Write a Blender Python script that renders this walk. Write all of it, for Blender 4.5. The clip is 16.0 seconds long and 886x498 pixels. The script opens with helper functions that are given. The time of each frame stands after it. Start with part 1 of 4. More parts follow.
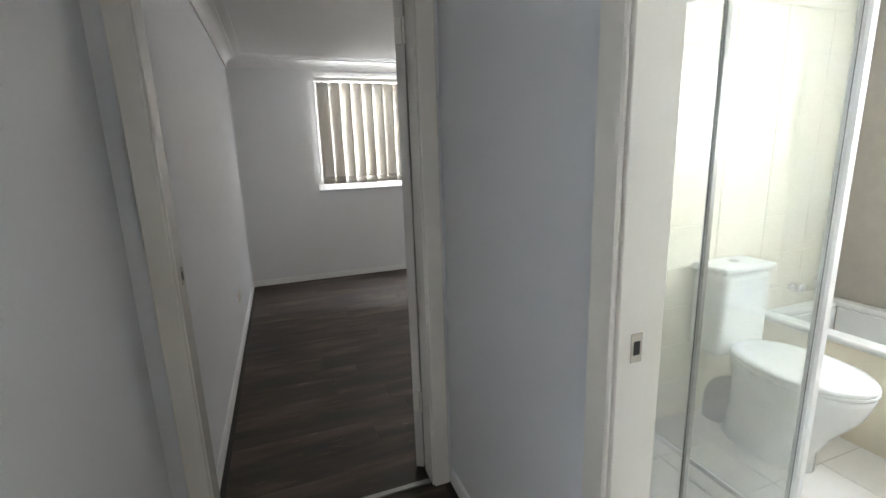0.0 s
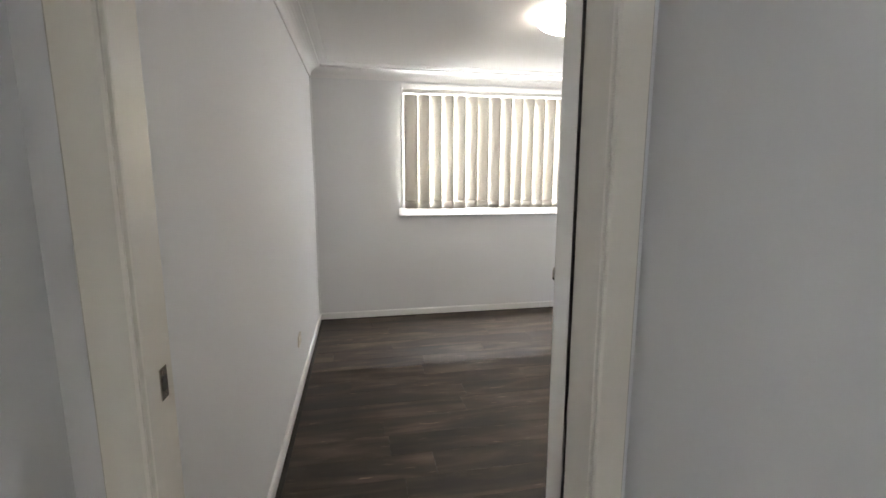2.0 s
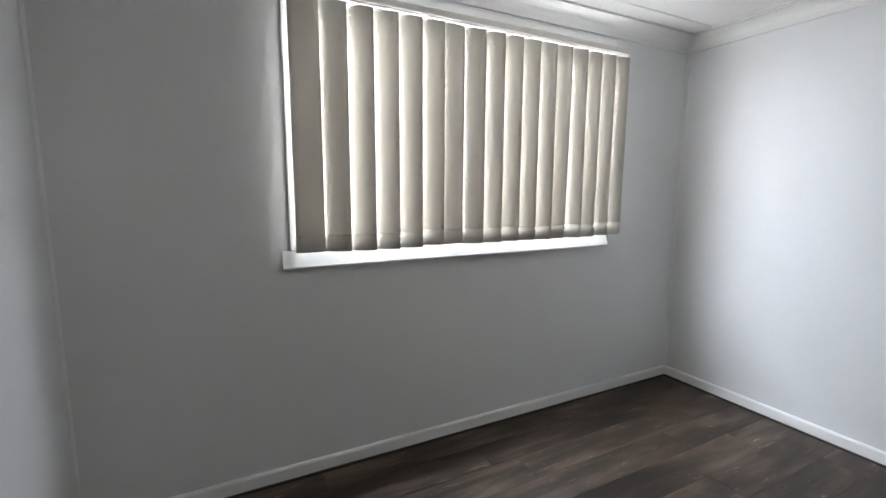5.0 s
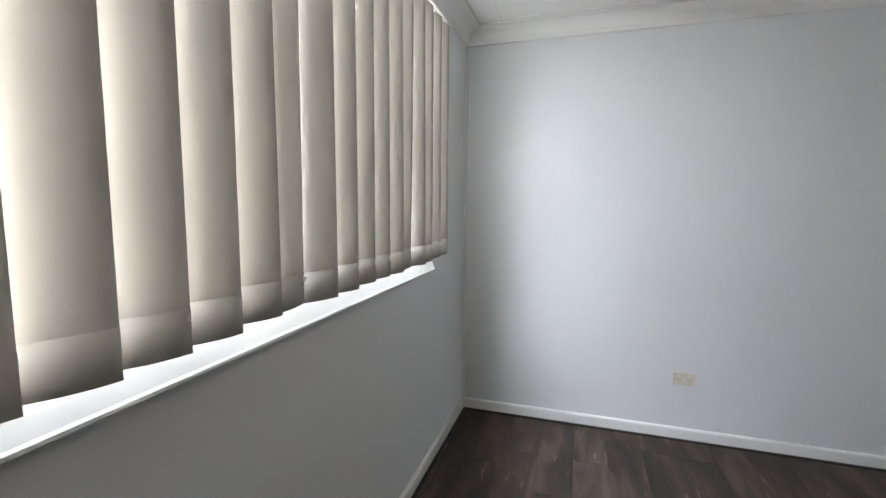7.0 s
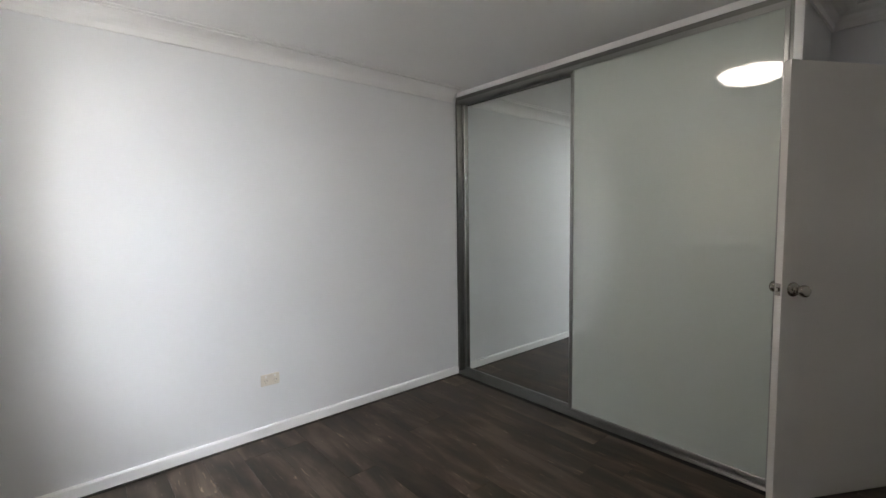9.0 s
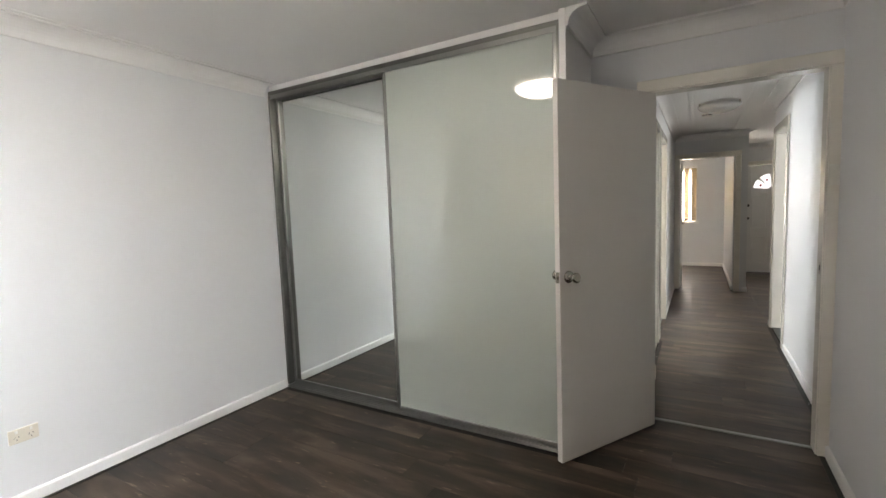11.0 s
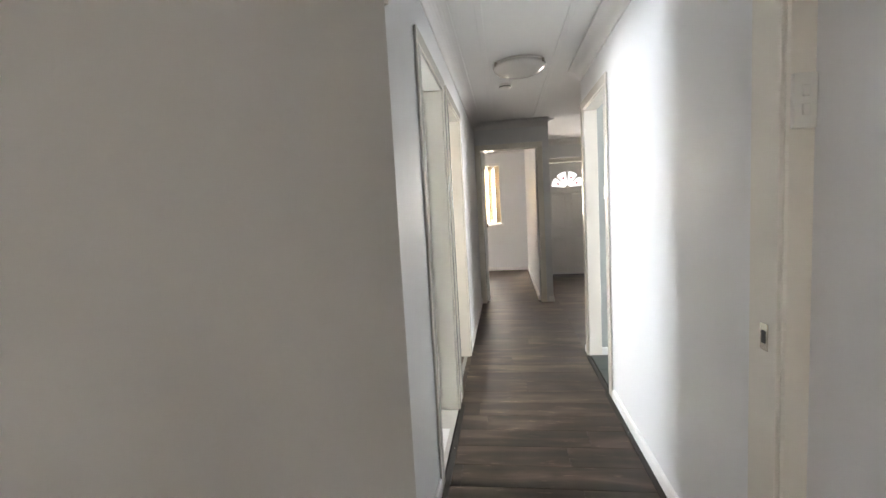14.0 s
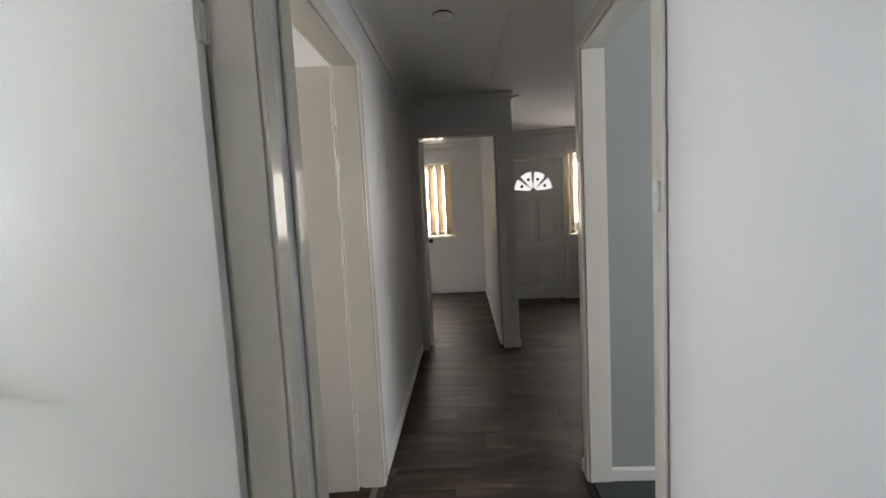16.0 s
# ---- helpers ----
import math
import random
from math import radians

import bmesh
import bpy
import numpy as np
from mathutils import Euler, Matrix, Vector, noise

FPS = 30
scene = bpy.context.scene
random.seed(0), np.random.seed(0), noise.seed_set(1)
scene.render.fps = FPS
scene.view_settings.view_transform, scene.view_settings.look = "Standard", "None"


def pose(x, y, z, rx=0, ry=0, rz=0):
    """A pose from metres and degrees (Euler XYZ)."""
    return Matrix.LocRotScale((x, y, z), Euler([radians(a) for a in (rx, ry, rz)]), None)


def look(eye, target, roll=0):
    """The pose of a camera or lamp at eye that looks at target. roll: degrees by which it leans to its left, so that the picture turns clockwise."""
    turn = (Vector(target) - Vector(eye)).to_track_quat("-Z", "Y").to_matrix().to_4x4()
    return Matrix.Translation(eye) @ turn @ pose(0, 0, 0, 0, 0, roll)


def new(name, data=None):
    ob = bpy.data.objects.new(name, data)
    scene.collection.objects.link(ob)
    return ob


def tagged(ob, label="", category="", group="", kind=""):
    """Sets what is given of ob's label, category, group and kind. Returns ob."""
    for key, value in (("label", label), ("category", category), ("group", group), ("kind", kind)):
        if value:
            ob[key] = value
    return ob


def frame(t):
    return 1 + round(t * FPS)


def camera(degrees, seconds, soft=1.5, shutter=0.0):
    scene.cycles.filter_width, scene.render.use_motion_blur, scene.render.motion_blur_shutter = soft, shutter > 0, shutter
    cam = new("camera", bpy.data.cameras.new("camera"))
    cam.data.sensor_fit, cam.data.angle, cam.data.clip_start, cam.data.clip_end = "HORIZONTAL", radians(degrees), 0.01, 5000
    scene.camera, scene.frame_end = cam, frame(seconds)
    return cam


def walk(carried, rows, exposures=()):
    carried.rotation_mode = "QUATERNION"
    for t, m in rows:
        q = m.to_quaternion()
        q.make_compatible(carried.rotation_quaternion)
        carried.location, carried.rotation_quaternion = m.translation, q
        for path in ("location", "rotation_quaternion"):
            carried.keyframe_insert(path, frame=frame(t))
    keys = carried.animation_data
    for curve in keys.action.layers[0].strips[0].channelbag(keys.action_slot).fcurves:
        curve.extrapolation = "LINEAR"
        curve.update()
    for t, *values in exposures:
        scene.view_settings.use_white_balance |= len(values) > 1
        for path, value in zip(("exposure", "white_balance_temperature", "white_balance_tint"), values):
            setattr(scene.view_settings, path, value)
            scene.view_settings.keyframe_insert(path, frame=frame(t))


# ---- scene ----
cam = camera(90.3, 16.0)
PATH = [
    (0, (0.006, 0.560, 1.378), (0.673, 2.398, 0.960), -1.9),
    (0.5, (-0.014, 0.619, 1.376), (0.503, 2.515, 1.005), -1.3),
    (1, (-0.015, 0.771, 1.379), (0.464, 2.683, 1.039), -0.8),
    (1.5, (0.022, 1.060, 1.381), (0.436, 2.990, 1.058), -0.7),
    (2, (0.032, 1.347, 1.378), (0.402, 3.288, 1.069), 0.0),
    (2.5, (0.037, 1.697, 1.399), (0.415, 3.639, 1.110), -0.0),
    (3, (0.074, 2.057, 1.390), (0.459, 4.001, 1.120), -0.2),
    (3.5, (0.087, 2.434, 1.364), (0.535, 4.366, 1.104), -0.0),
    (3.7, (0.097, 2.587, 1.400), (0.585, 4.509, 1.139), 0.1),
    (5.8, (0.221, 4.349, 1.360), (1.548, 5.825, 1.124), 1.9),
    (6, (0.236, 4.505, 1.324), (1.681, 5.870, 1.109), 2.4),
    (6.5, (0.319, 4.765, 1.334), (2.017, 5.801, 1.127), 1.0),
    (7, (0.393, 5.026, 1.353), (2.291, 5.619, 1.146), 0.4),
    (7.5, (0.401, 5.294, 1.356), (2.390, 5.181, 1.174), -2.0),
    (8, (0.388, 5.378, 1.358), (2.303, 4.830, 1.177), -2.1),
    (8.5, (0.384, 5.376, 1.372), (2.136, 4.430, 1.204), -1.0),
    (9, (0.350, 5.358, 1.374), (1.864, 4.062, 1.224), -0.8),
    (9.5, (0.330, 5.336, 1.399), (1.602, 3.802, 1.234), -1.0),
    (9.7, (0.316, 5.322, 1.398), (1.517, 3.730, 1.236), -1.1),
    (12, (0.201, 4.835, 1.383), (1.035, 3.027, 1.195), -2.1),
    (12.5, (0.207, 4.512, 1.369), (0.840, 2.625, 1.181), -1.8),
    (13, (0.235, 4.099, 1.350), (0.709, 2.165, 1.159), -2.3),
    (13.5, (0.237, 3.669, 1.343), (0.656, 1.724, 1.145), -2.5),
    (14, (0.224, 3.202, 1.334), (0.506, 1.231, 1.146), -3.2),
    (14.5, (0.187, 2.759, 1.363), (0.446, 0.785, 1.169), -3.9),
    (15, (0.151, 2.281, 1.375), (0.350, 0.301, 1.175), -3.5),
    (15.5, (0.127, 1.831, 1.379), (0.263, -0.155, 1.189), -3.5),
    (16, (0.112, 1.470, 1.366), (0.211, -0.520, 1.189), -3.0),
]
EXPOSURE = [(0, 1.1, 6400, 13), (1.0, 1.2, 6450, 14), (1.5, 1.75, 6700, 14), (2.0, 1.68, 6750, 14), (2.5, 1.55, 6500, 14), (3.5, 1.1, 6150, 14), (6.0, 0.55, 6350, 13), (7.0, 0.5, 6350, 13), (8.0, 0.5, 6550, 13), (9.0, 0.72, 6650, 14),
            (9.5, 1.0, 6800, 14), (12.0, 1.6, 6900, 14), (13.5, 1.9, 6850, 15), (14.5, 1.8, 6650, 14), (15.5, 1.0, 6700, 14), (16, 0.5, 6700, 13)]
walk(cam, [(t, look(eye, target, roll)) for t, eye, target, roll in PATH], EXPOSURE)

# ---- light ----
world = bpy.data.worlds.new("sky")
scene.world = world
world.use_nodes = True
wn = world.node_tree.nodes
sky = wn.new("ShaderNodeTexSky")
sky.sky_type, sky.sun_disc = "NISHITA", False
sky.sun_elevation, sky.sun_rotation = radians(52), radians(245)
wn["Background"].inputs["Strength"].default_value = 0.12
world.node_tree.links.new(sky.outputs[0], wn["Background"].inputs["Color"])


def sun_lamp(strength, elevation, azimuth):
    d = bpy.data.lights.new("sun", "SUN")
    d.energy, d.angle, d.color = strength, radians(0.5), (1.0, 0.95, 0.88)
    ob = new("sun", d)
    a, e = radians(azimuth), radians(elevation)
    ob.matrix_world = look((0, 0, 20), (-math.cos(e) * math.sin(a), -math.cos(e) * math.cos(a), 20 - math.sin(e)))
    return ob


sun_lamp(3.0, 52, 245)


def window_light(name, place, target, width, height, watts, color=(0.93, 0.97, 1.0), spread=180):
    """Daylight that comes in through a window's opening."""
    d = bpy.data.lights.new(name, "AREA")
    d.shape, d.size, d.size_y, d.energy, d.color = "RECTANGLE", width, height, watts, color
    d.spread = radians(spread)
    ob = new(name, d)
    ob.matrix_world = look(place, target)
    return ob


window_light("daylight_bedroom", (1.445, 6.40, 2.50), (1.445, 5.4, 1.75), 3.0, 1.1, 290, (0.87, 0.935, 1.0), 170)
window_light("daylight_bedroom_ground", (1.445, 6.02, 1.05), (1.445, 5.4, 1.9), 2.1, 0.6, 34, (1.0, 0.97, 0.90), 170)
window_light("daylight_bathroom", (3.26, 1.06, 1.64), (0, 1.06, 1.50), 1.3, 0.95, 66, (0.84, 0.925, 1.0))
# kitchen fill: lamp at an added window, to brighten kitchen and hall
window_light("fill_kitchen", (-3.42, 0.9, 1.5), (0, 0.9, 1.5), 1.5, 1.0, 30, (0.92, 0.96, 1.0))
window_light("daylight_far_bedroom", (1.0, -5.86, 1.5), (1.0, 0, 1.5), 1.3, 1.1, 60, (1.0, 0.95, 0.88))
window_light("daylight_living", (-2.1, -5.12, 1.6), (-2.1, -2.12, 0.6), 1.4, 1.1, 27, (1.0, 0.95, 0.88))
# side room fill: lamp at an added, unseen window
window_light("fill_side_room", (3.34, -1.2, 1.5), (0, -1.2, 1.5), 1.3, 1.0, 22, (1.0, 0.96, 0.90))

# ---- materials ----


def material(name, color, rough, metal=0.0, vary=0.06, scale=3.0, grain=60.0, bump=0.05, spec=0.5, bump_dist=0.002, rough_vary=0.06):
    """A painted or plain surface with slow stains and a fine grain."""
    m = bpy.data.materials.new(name)
    m.use_nodes = True
    nt = m.node_tree
    n, l = nt.nodes, nt.links
    b = n["Principled BSDF"]
    co = n.new("ShaderNodeTexCoord")
    big, fine = n.new("ShaderNodeTexNoise"), n.new("ShaderNodeTexNoise")
    big.inputs["Scale"].default_value, big.inputs["Detail"].default_value = scale, 4
    fine.inputs["Scale"].default_value, fine.inputs["Detail"].default_value = grain, 3
    for t in (big, fine):
        l.new(co.outputs["Object"], t.inputs["Vector"])
    mixn = n.new("ShaderNodeMix")
    mixn.data_type = "RGBA"
    mixn.inputs["A"].default_value = (*[c * (1 - vary) for c in color], 1)
    mixn.inputs["B"].default_value = (*[min(1, c * (1 + vary)) for c in color], 1)
    l.new(big.outputs["Fac"], mixn.inputs["Factor"])
    l.new(mixn.outputs["Result"], b.inputs["Base Color"])
    mr = n.new("ShaderNodeMapRange")
    mr.inputs["To Min"].default_value, mr.inputs["To Max"].default_value = max(0.0, rough - rough_vary), min(1, rough + rough_vary)
    l.new(big.outputs["Fac"], mr.inputs["Value"])
    l.new(mr.outputs["Result"], b.inputs["Roughness"])
    b.inputs["Metallic"].default_value = metal
    b.inputs["Specular IOR Level"].default_value = spec
    if bump:
        bp = n.new("ShaderNodeBump")
        bp.inputs["Strength"].default_value, bp.inputs["Distance"].default_value = bump, bump_dist
        l.new(fine.outputs["Fac"], bp.inputs["Height"])
        l.new(bp.outputs["Normal"], b.inputs["Normal"])
    return m


def wood_floor():
    """Dark vinyl planks: long grain, pale flecks, each plank a tone of its own."""
    m = bpy.data.materials.new("dark_plank")
    m.use_nodes = True
    nt = m.node_tree
    n, l = nt.nodes, nt.links
    b = n["Principled BSDF"]
    co, info = n.new("ShaderNodeTexCoord"), n.new("ShaderNodeObjectInfo")
    shift = n.new("ShaderNodeVectorMath")
    shift.operation = "MULTIPLY_ADD"
    comb = n.new("ShaderNodeCombineXYZ")
    for k in "XYZ":
        l.new(info.outputs["Random"], comb.inputs[k])
    shift.inputs[1].default_value = (37, 61, 23)
    l.new(comb.outputs[0], shift.inputs[0])
    l.new(co.outputs["Object"], shift.inputs[2])

    def layer(sx, sy, detail, distort=0.0):
        mp = n.new("ShaderNodeMapping")
        mp.inputs["Scale"].default_value = (sx, sy, 1)
        l.new(shift.outputs[0], mp.inputs["Vector"])
        t = n.new("ShaderNodeTexNoise")
        t.inputs["Scale"].default_value, t.inputs["Detail"].default_value = 1.0, detail
        t.inputs["Distortion"].default_value = distort
        l.new(mp.outputs[0], t.inputs["Vector"])
        return t
    streak, fleck, cloud = layer(1.3, 8.5, 7, 0.9), layer(9, 60, 4, 0.6), layer(1.6, 4.0, 4, 0.6)
    ramp = n.new("ShaderNodeValToRGB")
    e = ramp.color_ramp.elements
    e[0].position, e[0].color = 0.39, (0.0155, 0.0108, 0.0075, 1)
    e[1].position, e[1].color = 0.635, (0.110, 0.080, 0.058, 1)
    mid = e.new(0.5)
    mid.color = (0.041, 0.0285, 0.0195, 1)
    add = n.new("ShaderNodeMath")
    add.operation = "MULTIPLY_ADD"
    add.inputs[1].default_value = 0.55
    mul = n.new("ShaderNodeMath")
    mul.operation = "MULTIPLY"
    mul.inputs[1].default_value = 0.45
    l.new(cloud.outputs["Fac"], mul.inputs[0])
    l.new(streak.outputs["Fac"], add.inputs[0])
    l.new(mul.outputs[0], add.inputs[2])
    l.new(add.outputs[0], ramp.inputs["Fac"])
    tone = n.new("ShaderNodeMapRange")
    tone.inputs["To Min"].default_value, tone.inputs["To Max"].default_value = 0.90, 1.12
    l.new(info.outputs["Random"], tone.inputs["Value"])
    fl = n.new("ShaderNodeMapRange")
    fl.inputs["From Min"].default_value, fl.inputs["From Max"].default_value, fl.inputs["To Min"].default_value, fl.inputs["To Max"].default_value = 0.64, 0.74, 1.0, 3.0
    l.new(fleck.outputs["Fac"], fl.inputs["Value"])
    t2 = n.new("ShaderNodeMath")
    t2.operation = "MULTIPLY"
    l.new(tone.outputs[0], t2.inputs[0])
    l.new(fl.outputs[0], t2.inputs[1])
    vm = n.new("ShaderNodeVectorMath")
    vm.operation = "SCALE"
    l.new(ramp.outputs["Color"], vm.inputs[0])
    l.new(t2.outputs[0], vm.inputs["Scale"])
    l.new(vm.outputs[0], b.inputs["Base Color"])
    rr = n.new("ShaderNodeMapRange")
    rr.inputs["To Min"].default_value, rr.inputs["To Max"].default_value = 0.36, 0.56
    l.new(streak.outputs["Fac"], rr.inputs["Value"])
    l.new(rr.outputs[0], b.inputs["Roughness"])
    b.inputs["Specular IOR Level"].default_value = 0.32
    bp = n.new("ShaderNodeBump")
    bp.inputs["Strength"].default_value, bp.inputs["Distance"].default_value = 0.25, 0.001
    l.new(streak.outputs["Fac"], bp.inputs["Height"])
    l.new(bp.outputs[0], b.inputs["Normal"])
    return m


def fabric(name, color, through_light):
    """Blind fabric that lets some daylight through."""
    m = bpy.data.materials.new(name)
    m.use_nodes = True
    nt = m.node_tree
    n, l = nt.nodes, nt.links
    out = n["Material Output"]
    n.remove(n["Principled BSDF"])
    co = n.new("ShaderNodeTexCoord")
    mp = n.new("ShaderNodeMapping")
    mp.inputs["Scale"].default_value = (900, 900, 500)
    weave = n.new("ShaderNodeTexNoise")
    weave.inputs["Scale"].default_value = 1.0
    cloud = n.new("ShaderNodeTexNoise")
    cloud.inputs["Scale"].default_value = 2.5
    l.new(co.outputs["Object"], mp.inputs["Vector"])
    l.new(mp.outputs[0], weave.inputs["Vector"])
    l.new(co.outputs["Object"], cloud.inputs["Vector"])
    mixn = n.new("ShaderNodeMix")
    mixn.data_type = "RGBA"
    mixn.inputs["A"].default_value = (*[c * 0.93 for c in color], 1)
    mixn.inputs["B"].default_value = (*[min(1, c * 1.05) for c in color], 1)
    l.new(cloud.outputs["Fac"], mixn.inputs["Factor"])
    d, t, mx = n.new("ShaderNodeBsdfDiffuse"), n.new("ShaderNodeBsdfTranslucent"), n.new("ShaderNodeMixShader")
    bp = n.new("ShaderNodeBump")
    bp.inputs["Strength"].default_value, bp.inputs["Distance"].default_value = 0.2, 0.0005
    l.new(weave.outputs["Fac"], bp.inputs["Height"])
    for s in (d, t):
        l.new(mixn.outputs["Result"], s.inputs["Color"])
        l.new(bp.outputs[0], s.inputs["Normal"])
    mx.inputs["Fac"].default_value = through_light
    l.new(d.outputs[0], mx.inputs[1])
    l.new(t.outputs[0], mx.inputs[2])
    l.new(mx.outputs[0], out.inputs["Surface"])
    return m


def glass(name, tint, rough=0.0):
    m = bpy.data.materials.new(name)
    m.use_nodes = True
    b = m.node_tree.nodes["Principled BSDF"]
    b.inputs["Base Color"].default_value = (*tint, 1)
    b.inputs["Roughness"].default_value, b.inputs["IOR"].default_value = rough, 1.45
    b.inputs["Transmission Weight"].default_value = 1.0
    return m


def hazy_glass(name, tint, haze):
    """Clear glass under a thin dried film."""
    m = glass(name, tint)
    n, l = m.node_tree.nodes, m.node_tree.links
    film, mx, cloud, amount = n.new("ShaderNodeBsdfTranslucent"), n.new("ShaderNodeMixShader"), n.new("ShaderNodeTexNoise"), n.new("ShaderNodeMapRange")
    dif, both = n.new("ShaderNodeBsdfDiffuse"), n.new("ShaderNodeMixShader")
    cloud.inputs["Scale"].default_value, cloud.inputs["Detail"].default_value = 6, 5
    amount.inputs["To Min"].default_value, amount.inputs["To Max"].default_value = haze * 0.6, haze * 1.4
    film.inputs["Color"].default_value = dif.inputs["Color"].default_value = (0.85, 0.86, 0.84, 1)
    l.new(cloud.outputs["Fac"], amount.inputs["Value"])
    l.new(amount.outputs[0], mx.inputs["Fac"])
    l.new(film.outputs[0], both.inputs[1])
    l.new(dif.outputs[0], both.inputs[2])
    l.new(n["Principled BSDF"].outputs[0], mx.inputs[1])
    l.new(both.outputs[0], mx.inputs[2])
    l.new(mx.outputs[0], n["Material Output"].inputs["Surface"])
    return m


def glow(name, color, strength):
    m = bpy.data.materials.new(name)
    m.use_nodes = True
    b = m.node_tree.nodes["Principled BSDF"]
    b.inputs["Base Color"].default_value = (0.85, 0.85, 0.83, 1)
    b.inputs["Emission Color"].default_value = (*color, 1)
    b.inputs["Emission Strength"].default_value = strength
    return m


M = {
    "wall": material("wall_paint", (0.715, 0.722, 0.728), 0.5, vary=0.025, scale=1.3, grain=220, bump=0.10, spec=0.35),
    "blue": material("blue_wall_paint", (0.36, 0.39, 0.378), 0.45, vary=0.03, scale=1.3, grain=220, bump=0.1),
    "ceiling": material("ceiling_paint", (0.78, 0.775, 0.765), 0.8, vary=0.025, scale=1.1, grain=160, bump=0.08, spec=0.2),
    "trim": material("gloss_trim", (0.80, 0.77, 0.70), 0.14, vary=0.03, scale=5, grain=30, bump=0.07, rough_vary=0.05),
    "white": material("white_trim", (0.80, 0.80, 0.79), 0.35, vary=0.03, scale=5, grain=60, bump=0.06),
    "door": material("door_paint", (0.715, 0.69, 0.65), 0.13, vary=0.03, scale=2.0, grain=14, bump=0.10, rough_vary=0.05, spec=0.75),
    "floor": wood_floor(),
    "gap": material("floor_gap", (0.012, 0.011, 0.010), 0.9, bump=0),
    "strip": material("dark_floor_strip", (0.014, 0.010, 0.008), 0.6, vary=0.2, scale=20, bump=0.05),
    "alu": material("aluminium", (0.33, 0.335, 0.32), 0.34, 1.0, vary=0.08, scale=8, grain=300, bump=0.03),
    "alu_dark": material("grey_aluminium", (0.20, 0.20, 0.19), 0.38, 1.0, vary=0.08, scale=8, grain=300, bump=0.03),
    "steel": material("nickel", (0.46, 0.43, 0.38), 0.2, 1.0, vary=0.08, scale=12, bump=0.0),
    "dark": material("dark_metal", (0.06, 0.055, 0.05), 0.5, 0.6, bump=0),
    "mirror": material("mirror_glass", (0.76, 0.80, 0.78), 0.0, 1.0, vary=0.004, bump=0, rough_vary=0.0),
    "lacquer": material("lacquered_glass", (0.485, 0.53, 0.485), 0.03, vary=0.01, scale=0.8, bump=0, spec=0.9, rough_vary=0.01),
    "fabric": fabric("blind_fabric", (0.60, 0.567, 0.51), 0.125),
    "fabric_far": fabric("far_blind_fabric", (0.74, 0.62, 0.44), 0.12),
    "plastic": material("white_plastic", (0.74, 0.73, 0.69), 0.35, vary=0.02, scale=10, bump=0),
    "old_plastic": material("ivory_plastic", (0.66, 0.61, 0.52), 0.4, vary=0.04, scale=30, bump=0),
    "shaded_grey_plastic": material("shaded_grey_plastic", (0.17, 0.175, 0.17), 0.45, vary=0.05, scale=10, bump=0),
    "slot": material("dark_slot", (0.02, 0.02, 0.02), 0.6, bump=0),
    "glass": glass("clear_glass", (0.97, 0.985, 0.98)),
    "shower_glass": hazy_glass("soap_hazed_glass", (0.955, 0.985, 0.97), 0.09),
    "tile": material("cream_gloss_tile", (0.80, 0.735, 0.59), 0.045, vary=0.025, scale=2.5, grain=9, bump=0.03, bump_dist=0.002, rough_vary=0.02),
    "floor_tile": material("white_floor_tile", (0.74, 0.72, 0.68), 0.3, vary=0.04, scale=6, bump=0.05),
    "grout": material("grout", (0.45, 0.42, 0.37), 0.8, vary=0.1, scale=15),
    "slate": material("dark_slate_tile", (0.040, 0.052, 0.052), 0.4, vary=0.2, scale=7, grain=40, bump=0.15),
    "ceramic": material("white_ceramic", (0.82, 0.82, 0.80), 0.08, vary=0.01, bump=0, rough_vary=0.02),
    "chrome": material("chrome", (0.7, 0.7, 0.7), 0.1, 1.0, vary=0.03, bump=0, rough_vary=0.03),
    "shade_on": glow("lit_lamp_glass", (1.0, 0.92, 0.81), 8.0),
    "shade_off": material("opal_glass", (0.62, 0.61, 0.59), 0.12, vary=0.02, bump=0),
    # emission on the fanlight panes stands in for daylight behind them
    "fan_glow": glow("glowing_fanlight", (0.97, 0.98, 1.0), 0.62),
    "red": material("red_leadlight", (0.42, 0.07, 0.09), 0.3, vary=0.05, bump=0),
    "ground": material("dry_lawn", (0.16, 0.15, 0.09), 0.95, vary=0.35, scale=0.8, grain=30, bump=0.5, bump_dist=0.02),
    "brick": material("render_wall", (0.45, 0.36, 0.28), 0.9, vary=0.1, scale=2, grain=40, bump=0.3),
}

M["lacquer"].node_tree.nodes["Principled BSDF"].inputs["Coat Weight"].default_value = 1.0
M["lacquer"].node_tree.nodes["Principled BSDF"].inputs["Coat IOR"].default_value = 1.5

# ---- mesh helpers ----


def box(bm, x0, x1, y0, y1, z0, z1, bevel=0.0, seg=1):
    """Adds a box between the limits, its edges rounded by bevel."""
    r = bmesh.ops.create_cube(bm, size=1.0, matrix=Matrix.Translation(((x0 + x1) / 2, (y0 + y1) / 2, (z0 + z1) / 2)) @ Matrix.Diagonal((abs(x1 - x0), abs(y1 - y0), abs(z1 - z0), 1)))
    if bevel:
        edges = {e for v in r["verts"] for e in v.link_edges}
        bmesh.ops.bevel(bm, geom=list(edges), offset=bevel, segments=seg, affect="EDGES", profile=0.5)
    return bm


def boxed(*args, **kw):
    return box(bmesh.new(), *args, **kw)


